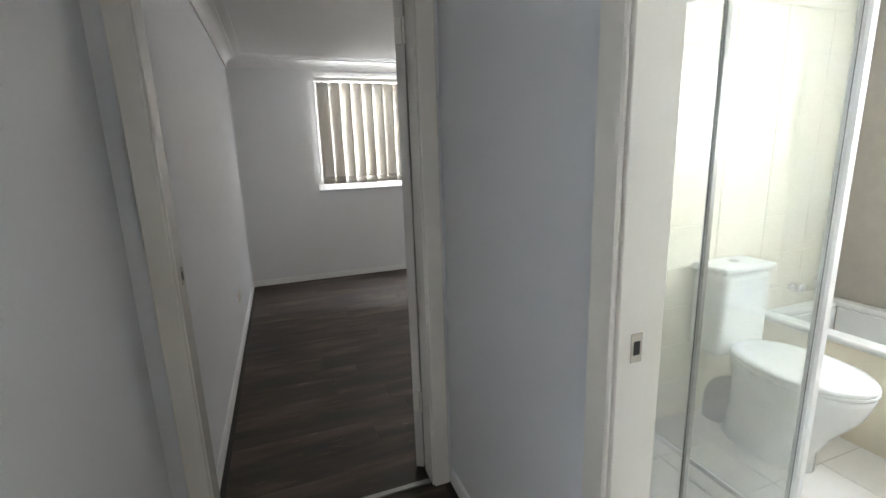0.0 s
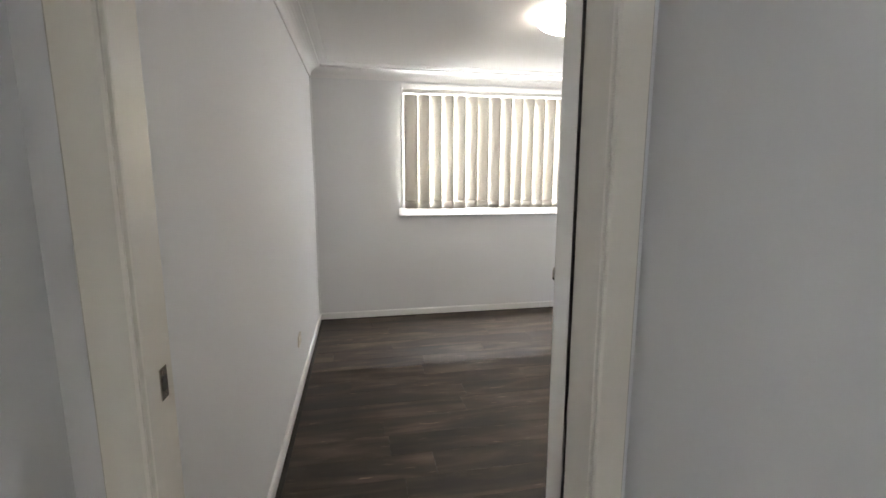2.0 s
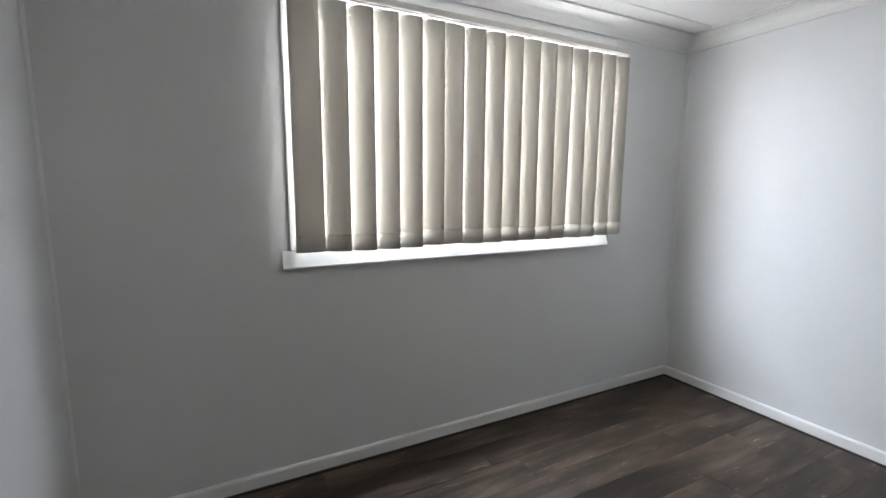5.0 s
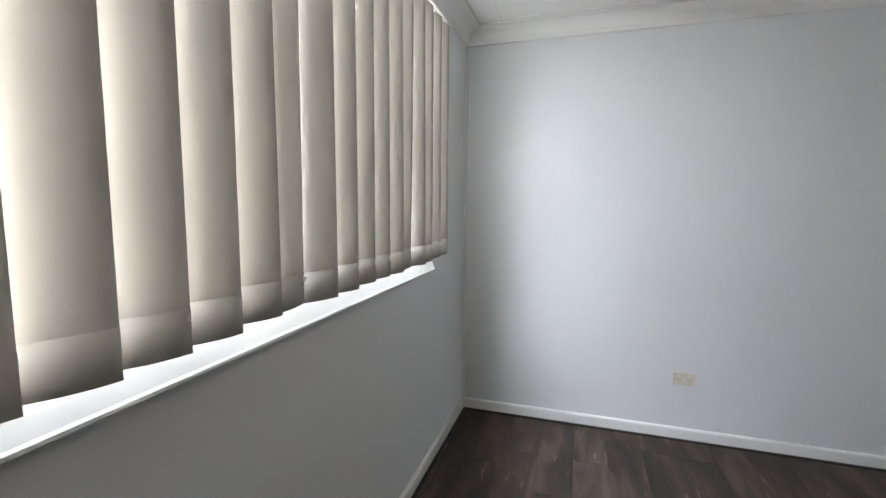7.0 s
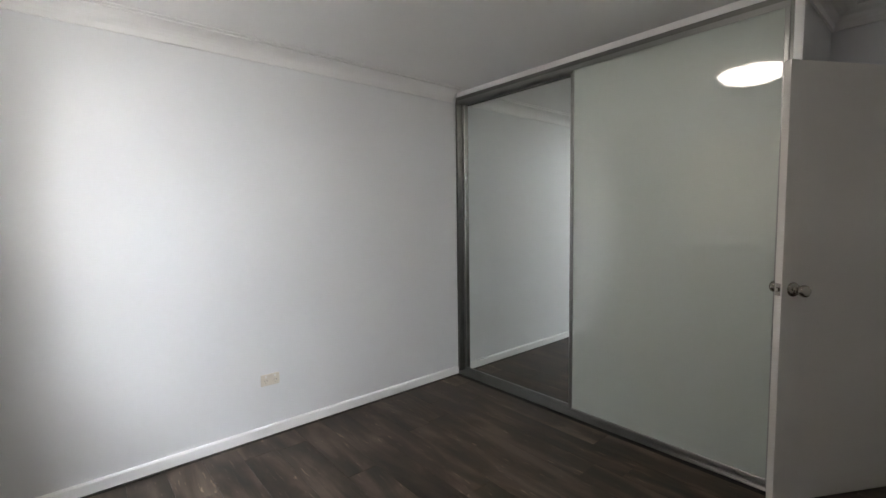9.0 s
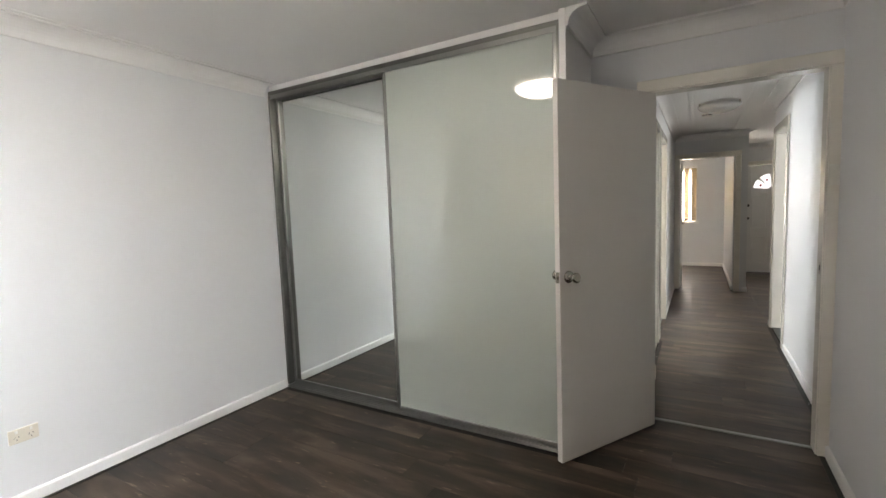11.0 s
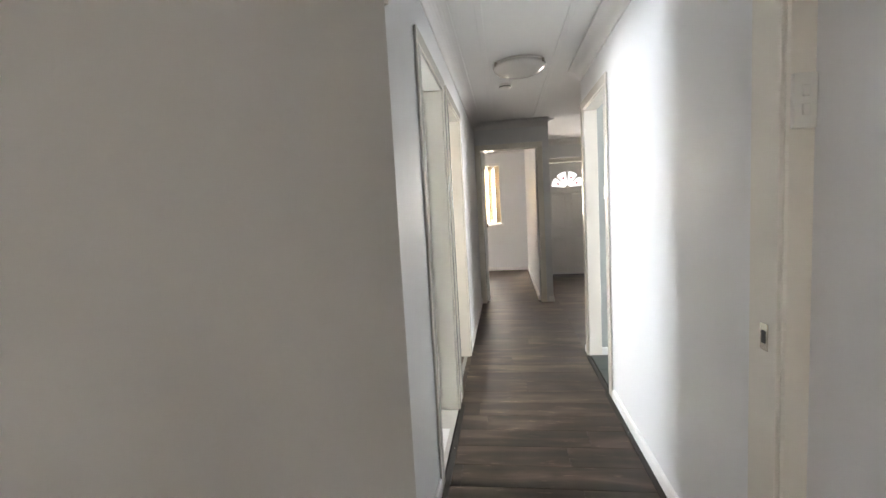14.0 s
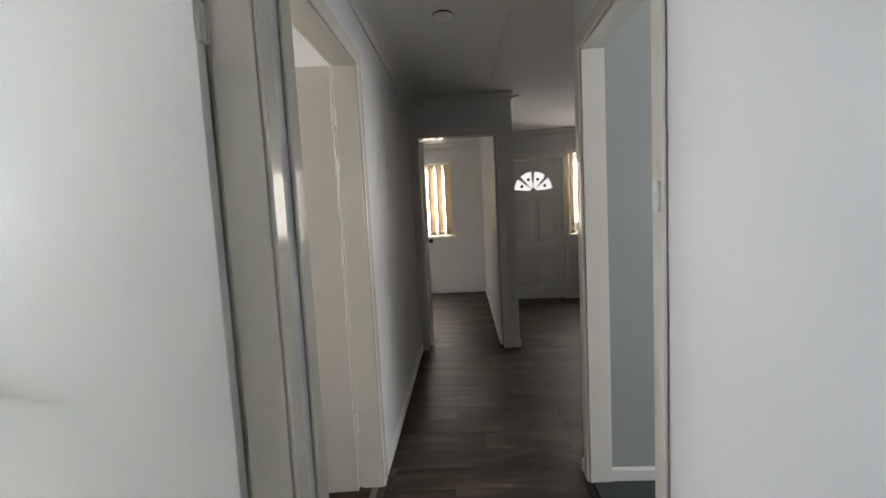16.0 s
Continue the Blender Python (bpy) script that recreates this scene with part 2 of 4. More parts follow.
def lathe(profile, seg=32, m=None):
    """A turned shape round z, from (radius, z) pairs."""
    bm = bmesh.new()
    rings = []
    for r, z in profile:
        rings.append([bm.verts.new((r * math.cos(2 * math.pi * i / seg), r * math.sin(2 * math.pi * i / seg), z)) for i in range(seg)])
    for a, b in zip(rings, rings[1:]):
        for i in range(seg):
            bm.faces.new((a[i], a[(i + 1) % seg], b[(i + 1) % seg], b[i]))
    for ring, flip in ((rings[0], True), (rings[-1], False)):
        if (ring[0].co.xy).length > 1e-4:
            bm.faces.new(ring[::-1] if flip else ring)
    bmesh.ops.remove_doubles(bm, verts=bm.verts[:], dist=1e-5)
    for f in bm.faces:
        f.smooth = True
    if m is not None:
        bm.transform(m)
    return bm


def prism(points, path_a, path_b, up=(0, 0, 1)):
    """Sweeps a closed outline of (out, z) pairs straight from path_a to path_b; out lies to the left of the way."""
    bm = bmesh.new()
    a, b = Vector(path_a), Vector(path_b)
    way = (b - a).normalized()
    left = Vector(up).cross(way)
    rows = [[bm.verts.new(p + left * o + Vector(up) * z) for o, z in points] for p in (a, b)]
    k = len(points)
    for i in range(k):
        bm.faces.new((rows[0][i], rows[0][(i + 1) % k], rows[1][(i + 1) % k], rows[1][i]))
    bm.faces.new(rows[0][::-1])
    bm.faces.new(rows[1])
    bmesh.ops.recalc_face_normals(bm, faces=bm.faces[:])
    return bm


def mesh_of(name, bm, mat):
    me = bpy.data.meshes.new(name)
    bm.to_mesh(me)
    bm.free()
    me.materials.append(mat)
    return me


def part(name, bm, mat, parent=None, label="", m=None):
    ob = new(name, mesh_of(name, bm, mat))
    ob.parent = parent
    if m is not None:
        ob.matrix_basis = m
    if label:
        ob["label"] = label
    return ob


def thing(name, label, category, m=None, group="", kind=""):
    ob = new(name)
    ob.empty_display_size = 0.1
    if m is not None:
        ob.matrix_basis = m
    return tagged(ob, label, category, group, kind)


def structure(name, bm, mat, label, category):
    return tagged(part(name, bm, mat), label, category, kind="structure")


def wall(name, along, a0, a1, c0, c1, label, mat="wall", top=2.45, holes=()):
    """A wall along x or y from a0 to a1, between c0 and c1 across, with holes (from, to, sill, head) right through it."""
    us = sorted({a0, a1, *[h[0] for h in holes], *[h[1] for h in holes]})
    zs = sorted({0.0, top, *[h[2] for h in holes], *[h[3] for h in holes]})
    solid = {}
    for i in range(len(us) - 1):
        for k in range(len(zs) - 1):
            u, z = (us[i] + us[i + 1]) / 2, (zs[k] + zs[k + 1]) / 2
            solid[i, k] = not any(h[0] < u < h[1] and h[2] < z < h[3] for h in holes)
    bm = bmesh.new()
    cache = {}

    def v(u, c, z):
        key = (u, c, z)
        if key not in cache:
            cache[key] = bm.verts.new((u, c, z) if along == "x" else (c, u, z))
        return cache[key]
    for (i, k), s in solid.items():
        if not s:
            continue
        u0, u1, z0, z1 = us[i], us[i + 1], zs[k], zs[k + 1]
        bm.faces.new((v(u0, c0, z0), v(u1, c0, z0), v(u1, c0, z1), v(u0, c0, z1)))
        bm.faces.new((v(u0, c1, z0), v(u0, c1, z1), v(u1, c1, z1), v(u1, c1, z0)))
        for du, dk, q in ((-1, 0, (u0, u0, z0, z1)), (1, 0, (u1, u1, z0, z1)), (0, -1, (u0, u1, z0, z0)), (0, 1, (u0, u1, z1, z1))):
            if not solid.get((i + du, k + dk), False):
                if du:
                    bm.faces.new((v(q[0], c0, z0), v(q[0], c1, z0), v(q[0], c1, z1), v(q[0], c0, z1)))
                else:
                    bm.faces.new((v(u0, c0, q[2]), v(u1, c0, q[2]), v(u1, c1, q[2]), v(u0, c1, q[2])))
    bmesh.ops.recalc_face_normals(bm, faces=bm.faces[:])
    return structure(name, bm, M[mat], label, "wall")

# ---- the setting ----
CEIL = 2.40
wall("wall_north", "x", -0.525, 3.235, 5.740, 5.890, "white painted bedroom wall with a wide window", holes=[(0.49, 2.40, 1.105, 2.24)])
wall("wall_west", "y", 2.22, 5.740, -0.525, -0.38, "plain white painted bedroom wall")
wall("wall_east", "y", 2.22, 5.740, 3.135, 3.235, "white painted bedroom wall with a power point")
wall("wall_door", "x", -0.55, 3.235, 2.12, 2.22, "white painted wall between bedroom and hall", holes=[(-0.345, 0.510, 0.0, 2.06)])
wall("wall_hall_east", "y", -2.74, 2.12, 0.58, 0.68, "white painted hall wall with two doorways", holes=[(0.41, 1.20, 0.0, 2.07), (-0.62, 0.22, 0.0, 2.07)])
wall("wall_hall_west", "y", -0.70, 2.12, -0.55, -0.45, "white painted hall wall with an open doorway", holes=[(-0.62, 0.177, 0.0, 2.07)])
wall("wall_hall_south", "x", -0.38, 3.3, -2.84, -2.74, "white painted wall at the end of the hall", holes=[(-0.242, 0.523, 0.0, 2.06)])
wall("wall_partition", "y", -5.69, -2.84, -0.36, -0.21, "white painted partition beside the front door")
wall("wall_far_south", "x", -0.36, 3.3, -5.84, -5.69, "white painted far bedroom wall with a window", holes=[(0.31, 1.65, 0.95, 2.05)])
wall("wall_front", "x", -4.3, -0.36, -5.05, -4.90, "white painted front wall with the entry door", holes=[(-1.335, -0.475, 0.0, 2.03), (-2.8, -1.40, 0.93, 2.06)])
wall("wall_living_west", "y", -5.05, -0.70, -4.4, -4.3, "plain white painted living room wall")
wall("wall_kitchen_south", "x", -4.3, -0.55, -0.70, -0.62, "blue grey painted kitchen wall", mat="blue")
wall("wall_kitchen_west", "y", -0.70, 2.22, -3.4, -3.3, "unseen blue grey painted kitchen wall with an added window", mat="blue", holes=[(0.15, 1.65, 1.0, 2.0)])
wall("wall_kitchen_north", "x", -3.3, -0.55, 2.12, 2.22, "blue grey painted kitchen wall", mat="blue")
wall("wall_bath_south", "x", 0.68, 3.0, 0.28, 0.38, "cream tiled bathroom wall", mat="tile")
wall("wall_bath_east", "y", 0.28, 2.12, 3.0, 3.1, "cream tiled bathroom wall with a window", mat="grout", holes=[(0.62, 1.50, 1.28, 1.98)])
wall("wall_side_room_east", "y", -2.74, 0.28, 3.2, 3.3, "unseen white painted side room wall with an added window", holes=[(-1.85, -0.55, 1.0, 2.0)])
wall("wall_far_east", "y", -5.69, -2.84, 3.2, 3.3, "plain white painted far bedroom wall")
structure("ceiling_bedroom", boxed(-0.53, 3.24, 2.17, 5.88, CEIL, CEIL + 0.12), M["ceiling"], "white painted sheet ceiling of the bedroom", "ceiling")
structure("ceiling_hall", boxed(-4.4, 3.3, -5.84, 2.17, CEIL, CEIL + 0.12), M["ceiling"], "white painted sheet ceiling of hall and rooms", "ceiling")
structure("ground", boxed(-900, 900, -900, 900, -0.6, -0.45), M["ground"], "dry lawn and earth around the house", "ground")
structure("foundation", boxed(-4.5, 3.4, -5.95, 5.95, -0.449, -0.10), M["brick"], "rendered base under the house", "foundation")
floor = structure("floor", boxed(-4.4, 3.3, -5.84, 5.87, -0.0995, -0.004), M["gap"], "dark brown wood-look vinyl plank floor", "floor")

# cove cornices
COVE = [(0.0, 0.0), (0.010, 0.0), (0.012, 0.012)] + [(0.012 + 0.080 * (1 - math.cos(a)), 0.012 + 0.066 * math.sin(a)) for a in [math.pi / 2 * k / 6 for k in range(1, 7)]] + [(0.105, 0.078), (0.105, 0.09), (0.0, 0.09)]


def cornice(a, b):
    z = CEIL - 0.09
    structure("cornice", prism(COVE, (*a, z), (*b, z)), M["ceiling"], "white plaster cove cornice", "cornice")


for a, b in (((3.135, 5.740), (-0.38, 5.740)), ((-0.38, 5.740), (-0.38, 2.22)), ((3.135, 2.85), (3.135, 5.740)), ((-0.38, 2.22), (0.831, 2.22)), ((0.831, 2.22), (0.831, 2.825)),
             ((0.58, -2.74), (0.58, 2.12)), ((-0.45, 2.12), (-0.45, -0.70)), ((0.58, 2.12), (-0.45, 2.12)), ((-0.38, -2.74), (0.58, -2.74)),
             ((-0.21, -5.69), (3.2, -5.69)), ((-0.21, -2.84), (-0.21, -5.69)), ((-4.3, -4.90), (-0.36, -4.90)), ((-0.36, -4.90), (-0.36, -2.80)), ((-0.45, -0.70), (-4.3, -0.70))):
    cornice(a, b)


def batten(x0, x1, y0, y1):
    structure("ceiling_batten", boxed(x0, x1, y0, y1, CEIL - 0.005, CEIL + 0.001, bevel=0.002), M["ceiling"], "thin white cover batten on the ceiling", "batten")


batten(-0.245, -0.205, 2.33, 5.50)
batten(-0.245, 3.03, 5.50, 5.54)
batten(3.00, 3.03, 2.85, 5.50)
batten(-0.22, -0.18, -2.63, 2.01)
batten(0.30, 0.34, -2.63, 2.01)

BEAD = [(0.0, 0.0), (0.014, 0.0), (0.0132, 0.005), (0.010, 0.010), (0.005, 0.0132), (0.0, 0.014)]
for bx, up in ((-0.38, (1, 0, 0)), (3.135, (0, -1, 0))):
    structure("corner_bead", prism(BEAD, (bx, 5.740, 0.069), (bx, 5.740, CEIL - 0.091), up=up), M["wall"], "slim painted corner bead", "corner bead")

BASE = [(0.0, 0.004), (0.015, 0.004), (0.015, 0.058), (0.010, 0.066), (0.0, 0.068)]


def baseboard(a, b):
    structure("baseboard", prism(BASE, (*a, 0), (*b, 0)), M["white"], "low white painted baseboard", "baseboard")


for a, b in (((3.135, 5.740), (-0.38, 5.740)), ((-0.38, 5.725), (-0.38, 2.238)), ((3.135, 2.826), (3.135, 5.725)), ((0.585, 2.22), (0.831, 2.22)), ((0.831, 2.235), (0.831, 2.825)),
             ((0.58, 1.27), (0.58, 2.105)), ((0.58, 0.295), (0.58, 0.335)), ((0.58, -2.74), (0.58, -0.70)), ((-0.45, 2.105), (-0.45, 0.26)),
             ((-0.21, -5.69), (3.2, -5.69)), ((-0.21, -2.84), (-0.21, -5.675)), ((-0.38, -4.90), (-0.36, -4.90)), ((-4.3, -4.90), (-1.40, -4.90)), ((-0.36, -4.885), (-0.36, -2.86)),
             ((-0.55, -0.70), (-4.3, -0.70)), ((-3.3, -0.62), (-0.55, -0.62)), ((-0.38, -2.74), (-0.325, -2.74)), ((-0.38, -2.84), (-0.38, -2.755)), ((-0.45, -0.685), (-0.45, -0.715))):
    baseboard(a, b)


def door_frame(name, along, u0, u1, c0, c1, head, label, stop=None, strike=None, sides=(True, True)):
    """Lining, architraves and stops of a doorway between the jamb faces u0 and u1, in a wall from c0 to c1 across."""
    root = thing(name, label, "door frame", kind="structure")

    def piece(nm, ua, ub, ca, cb, z0, z1, bevel=0.002, mat="trim", lab=""):
        bm = boxed(ua, ub, ca, cb, z0, z1, bevel=bevel) if along == "x" else boxed(ca, cb, ua, ub, z0, z1, bevel=bevel)
        return part(nm, bm, M[mat], root, lab)
    e = 0.002
    piece("jamb", u0 - 0.0195, u0, c0 - e, c1 + e, 0.0, head)
    piece("jamb", u1, u1 + 0.0195, c0 - e, c1 + e, 0.0, head)
    piece("head_jamb", u0 - 0.0195, u1 + 0.0195, c0 - e, c1 + e, head, head + 0.0195)
    for on, ca, cb in ((sides[0], c0 - 0.016, c0 - e - 0.0005), (sides[1], c1 + e + 0.0005, c1 + 0.016)):
        if not on:
            continue
        w, back = 0.068, 0.006
        piece("architrave", u0 - back - w, u0 - back, ca, cb, 0.0, head + back, bevel=0.004)
        piece("architrave", u1 + back, u1 + back + w, ca, cb, 0.0, head + back, bevel=0.004)
        piece("architrave", u0 - back - w, u1 + back + w, ca, cb, head + back + 0.0005, head + back + w, bevel=0.004)
    if stop:
        s0, s1 = stop
        piece("door_stop", u0 + 0.0003, u0 + 0.012, s0, s1, 0.0, head - 0.012)
        piece("door_stop", u1 - 0.012, u1 - 0.0003, s0, s1, 0.0, head - 0.012)
        piece("door_stop", u0 + 0.0003, u1 - 0.0003, s0, s1, head - 0.012, head - 0.0003)
    if strike:
        u, ca, z = strike
        d = 1 if u == u0 else -1
        plate = piece("strike_plate", u, u + d * 0.002, ca - 0.014, ca + 0.014, z - 0.03, z + 0.03, bevel=0.0005, mat="steel", lab="worn metal strike plate")
        bm = boxed(u, u + d * 0.0028, ca - 0.007, ca + 0.007, z - 0.014, z + 0.014) if along == "x" else boxed(ca - 0.007, ca + 0.007, u, u + d * 0.0028, z - 0.014, z + 0.014)
        part("latch_hole", bm, M["slot"], plate)
    return root


door_frame("door_frame_1", "x", -0.325, 0.490, 2.12, 2.22, 2.04, "cream gloss painted bedroom door frame", strike=(-0.325, 2.18, 1.015))
door_frame("door_frame_2", "y", 0.43, 1.18, 0.58, 0.68, 2.05, "cream gloss painted bathroom door frame", strike=(1.18, 0.622, 1.00))
door_frame("door_frame_3", "y", -0.60, 0.20, 0.58, 0.68, 2.05, "cream gloss painted side room door frame")
door_frame("door_frame_4", "y", -0.60, 0.157, -0.55, -0.45, 2.05, "white gloss painted kitchen door frame", sides=(False, True))
door_frame("door_frame_5", "x", -0.222, 0.503, -2.84, -2.74, 2.04, "cream painted far bedroom door frame", sides=(False, True))
door_frame("door_frame_6", "x", -1.315, -0.495, -5.05, -4.90, 2.01, "cream painted front door frame", sides=(False, True))

KNOB = [(0.0, 0.0), (0.033, 0.0), (0.033, 0.004), (0.029, 0.009), (0.016, 0.012), (0.0115, 0.016), (0.011, 0.030), (0.017, 0.036), (0.0255, 0.042), (0.0275, 0.050), (0.0265, 0.060), (0.021, 0.066), (0.010, 0.068), (0.0, 0.068)]


def leaf_door(name, pivot, angle, width, height, side, label, knob_mat="steel", knob_z=1.01, paint="door", gap=0.008):
    """A flush door leaf, hinged at pivot, lying along angle; side +1 puts its thickness to the left of that way."""
    root = thing(name, label, "door", pose(pivot[0], pivot[1], 0.010, 0, 0, angle), kind="structure")
    y0, y1 = (0.0, 0.035) if side > 0 else (-0.035, 0.0)
    part("leaf", boxed(gap, width, y0, y1, 0.0, height, bevel=0.0025, seg=2), M[paint], root)
    for face, turn in ((y1, -90), (y0, 90)):
        part("knob", lathe(KNOB, 28), M[knob_mat], root, "round brushed metal door knob", pose(width - 0.062, face, knob_z, turn, 0, 0))
    part("latch_plate", boxed(width - 0.0005, width + 0.0015, (y0 + y1) / 2 - 0.0125, (y0 + y1) / 2 + 0.0125, knob_z - 0.028, knob_z + 0.028, bevel=0.0005), M["steel"], root)
    part("latch_bolt", boxed(width + 0.001, width + 0.010, (y0 + y1) / 2 - 0.006, (y0 + y1) / 2 + 0.006, knob_z - 0.009, knob_z + 0.009, bevel=0.002), M["steel"], root)
    for z in (0.33, 1.81):
        hinge = boxed(-0.001, gap + 0.0005, y0 + 0.004, y1 - 0.004, z - 0.045, z + 0.045, bevel=0.0005)
        ky = 0.0 - side * 0.004
        bmesh.ops.create_cone(hinge, cap_ends=True, segments=12, radius1=0.005, radius2=0.005, depth=0.09, matrix=Matrix.Translation((-0.001, ky, z)))
        part("hinge", hinge, M["trim"], root, "paint covered butt hinge")
    return root


leaf_door("door_1", (0.479, 2.215), 60.0, 0.805, 2.02, 1, "flush cream painted bedroom door standing wide open", gap=0.015)
leaf_door("door_2", (0.683, 0.434), 0.5, 0.76, 2.03, 1, "flush white painted bathroom door standing open", paint="white")
leaf_door("door_3", (0.683, -0.596), 4.0, 0.79, 2.03, 1, "flush cream painted side room door standing open")
leaf_door("door_4", (0.500, -2.843), 276.0, 0.72, 2.02, -1, "flush white painted far bedroom door standing open", "dark", paint="white")

# panelled front door with a fanlight
front = thing("door_5", "white panelled front door with a frosted fanlight, closed", "door", pose(-0.905, -4.935, 0.008), kind="structure")
leaf_bm = boxed(-0.405, 0.405, -0.04, -0.014, 0.0, 1.995, bevel=0.002)
for xa, xb, za, zb in ((-0.405, -0.30, 0.0, 1.995), (0.30, 0.405, 0.0, 1.995), (-0.299, 0.299, 0.0, 0.17), (-0.299, 0.299, 0.70, 0.84), (-0.045, 0.045, 0.171, 0.699), (-0.045, 0.045, 0.841, 1.469), (-0.299, 0.299, 1.47, 1.995)):
    box(leaf_bm, xa, xb, -0.0145, 0.0, za, zb, bevel=0.003)
part("leaf", leaf_bm, M["white"], front)
for xa, xb in ((-0.30, -0.045), (0.045, 0.30)):
    for za, zb in ((0.84, 1.47), (0.17, 0.70)):
        part("panel", boxed(xa + 0.022, xb - 0.022, -0.0142, -0.003, za + 0.022, zb - 0.022, bevel=0.007), M["white"], front)
for k in range(4):
    a0, a1 = math.pi * (k + 0.13) / 4, math.pi * (k + 0.87) / 4
    bm = bmesh.new()
    ring = [(0.045 * math.cos(a0), 0.045 * math.sin(a0))] + [(0.270 * math.cos(a0 + (a1 - a0) * i / 8), 0.270 * math.sin(a0 + (a1 - a0) * i / 8)) for i in range(9)] + [(0.045 * math.cos(a1), 0.045 * math.sin(a1))]
    face = bm.faces.new([bm.verts.new((x, 0.0045, 1.56 + z)) for x, z in ring])
    r = bmesh.ops.extrude_face_region(bm, geom=[face])
    bmesh.ops.translate(bm, verts=[v for v in r["geom"] if isinstance(v, bmesh.types.BMVert)], vec=(0, -0.004, 0))
    bmesh.ops.recalc_face_normals(bm, faces=bm.faces[:])
    pane = part("fanlight_pane", bm, M["fan_glow"], front, "frosted wedge shaped pane, given a glow for daylight")
    am = (a0 + a1) / 2
    petal = lathe([(0.0, 0.0), (0.026, 0.0), (0.021, 0.002), (0.0, 0.0025)], 5, pose(0.175 * math.cos(am), 0.0047, 1.56 + 0.175 * math.sin(am), -90, 0, 0))
    part("flower_motif", petal, M["red"], pane, "small red leadlight flower")
for z in (1.02, 1.26):
    part("lock", lathe([(0.0, 0.0), (0.026, 0.0), (0.026, 0.01), (0.014, 0.02), (0.0, 0.022)], 20), M["dark"], front, "dark round door lock", pose(0.350, 0.0, z, -90, 0, 0))


# ---- windows ----
def window(name, x0, x1, z0, z1, y_room, y_out, label, sashes=2, inward=-1):
    """A sliding aluminium window in a wall along x; inward: the sign of y towards the room."""
    root = thing(name, label, "window", kind="structure")
    ym = y_out + inward * 0.05
    t, d = 0.035, 0.025

    def bar(nm, xa, xb, za, zb, off=0.0, w=d):
        part(nm, boxed(xa, xb, ym + off - w, ym + off + w, za, zb, bevel=0.003), M["white"], root)
    bar("window_frame", x0, x0 + t, z0, z1)
    bar("window_frame", x1 - t, x1, z0, z1)
    bar("window_frame", x0 + t, x1 - t, z1 - t, z1)
    bar("window_frame", x0 + t, x1 - t, z0, z0 + t)
    step = (x1 - x0 - 2 * t) / sashes
    for k in range(1, sashes):
        bar("mullion", x0 + t + k * step - 0.02, x0 + t + k * step + 0.02, z0 + t, z1 - t, w=0.02)
    for k in range(sashes):
        xa, xb = x0 + t + k * step + (0.02 if k else 0), x0 + t + (k + 1) * step - (0.02 if k < sashes - 1 else 0)
        pane = part("pane", boxed(xa, xb, ym - 0.002, ym + 0.002, z0 + t, z1 - t), M["glass"], root)
        pane.visible_shadow = False
    return root


window("window_1", 0.49, 2.40, 1.105, 2.24, 5.740, 5.890, "wide white aluminium bedroom window")
window("window_2", 0.31, 1.65, 0.95, 2.05, -5.69, -5.84, "white aluminium far bedroom window", inward=1)
window("window_3", -2.8, -1.40, 0.93, 2.06, -4.90, -5.05, "white aluminium living room window", inward=1)


def window_trim(x0, x1, z0, z1, y, s, wide=0.05, apron=0.047, splay=False):
    """Architrave and sill round a window; s: the sign of y into the room."""
    def b(nm, xa, xb, za, zb, deep, bevel=0.003):
        ya, yb = sorted((y + s * 0.001, y + s * deep))
        structure(nm, boxed(xa, xb, ya, yb, za, zb, bevel=bevel), M["white"], "white gloss painted window trim", "window trim")
    b("trim", x0 - wide + 0.02, x0 + 0.002, z0, z1, 0.016)
    b("trim", x1 - 0.002, x1 + wide - 0.02, z0, z1, 0.016)
    b("trim", x0 - wide + 0.02, x1 + wide - 0.02, z1 + 0.0005, z1 + wide, 0.016)
    a, c = (x0 - wide - 0.015, x1 + wide - 0.03) if splay else (x0 - wide - 0.015, x1 + wide + 0.015)
    if not splay:
        return b("window_sill", a, c, z0 - apron, z0 - 0.0005, 0.020, bevel=0.004)
    nose = [(0.001, 0.0), (0.036, 0.0), (0.040, 0.003), (0.040, 0.010), (0.037, 0.015), (0.012, apron - 0.003), (0.008, apron), (0.001, apron)]
    structure("window_sill", prism(nose, (c, y, z0 - apron - 0.0005), (a, y, z0 - apron - 0.0005)), M["white"], "white gloss painted sloping window sill", "window sill")


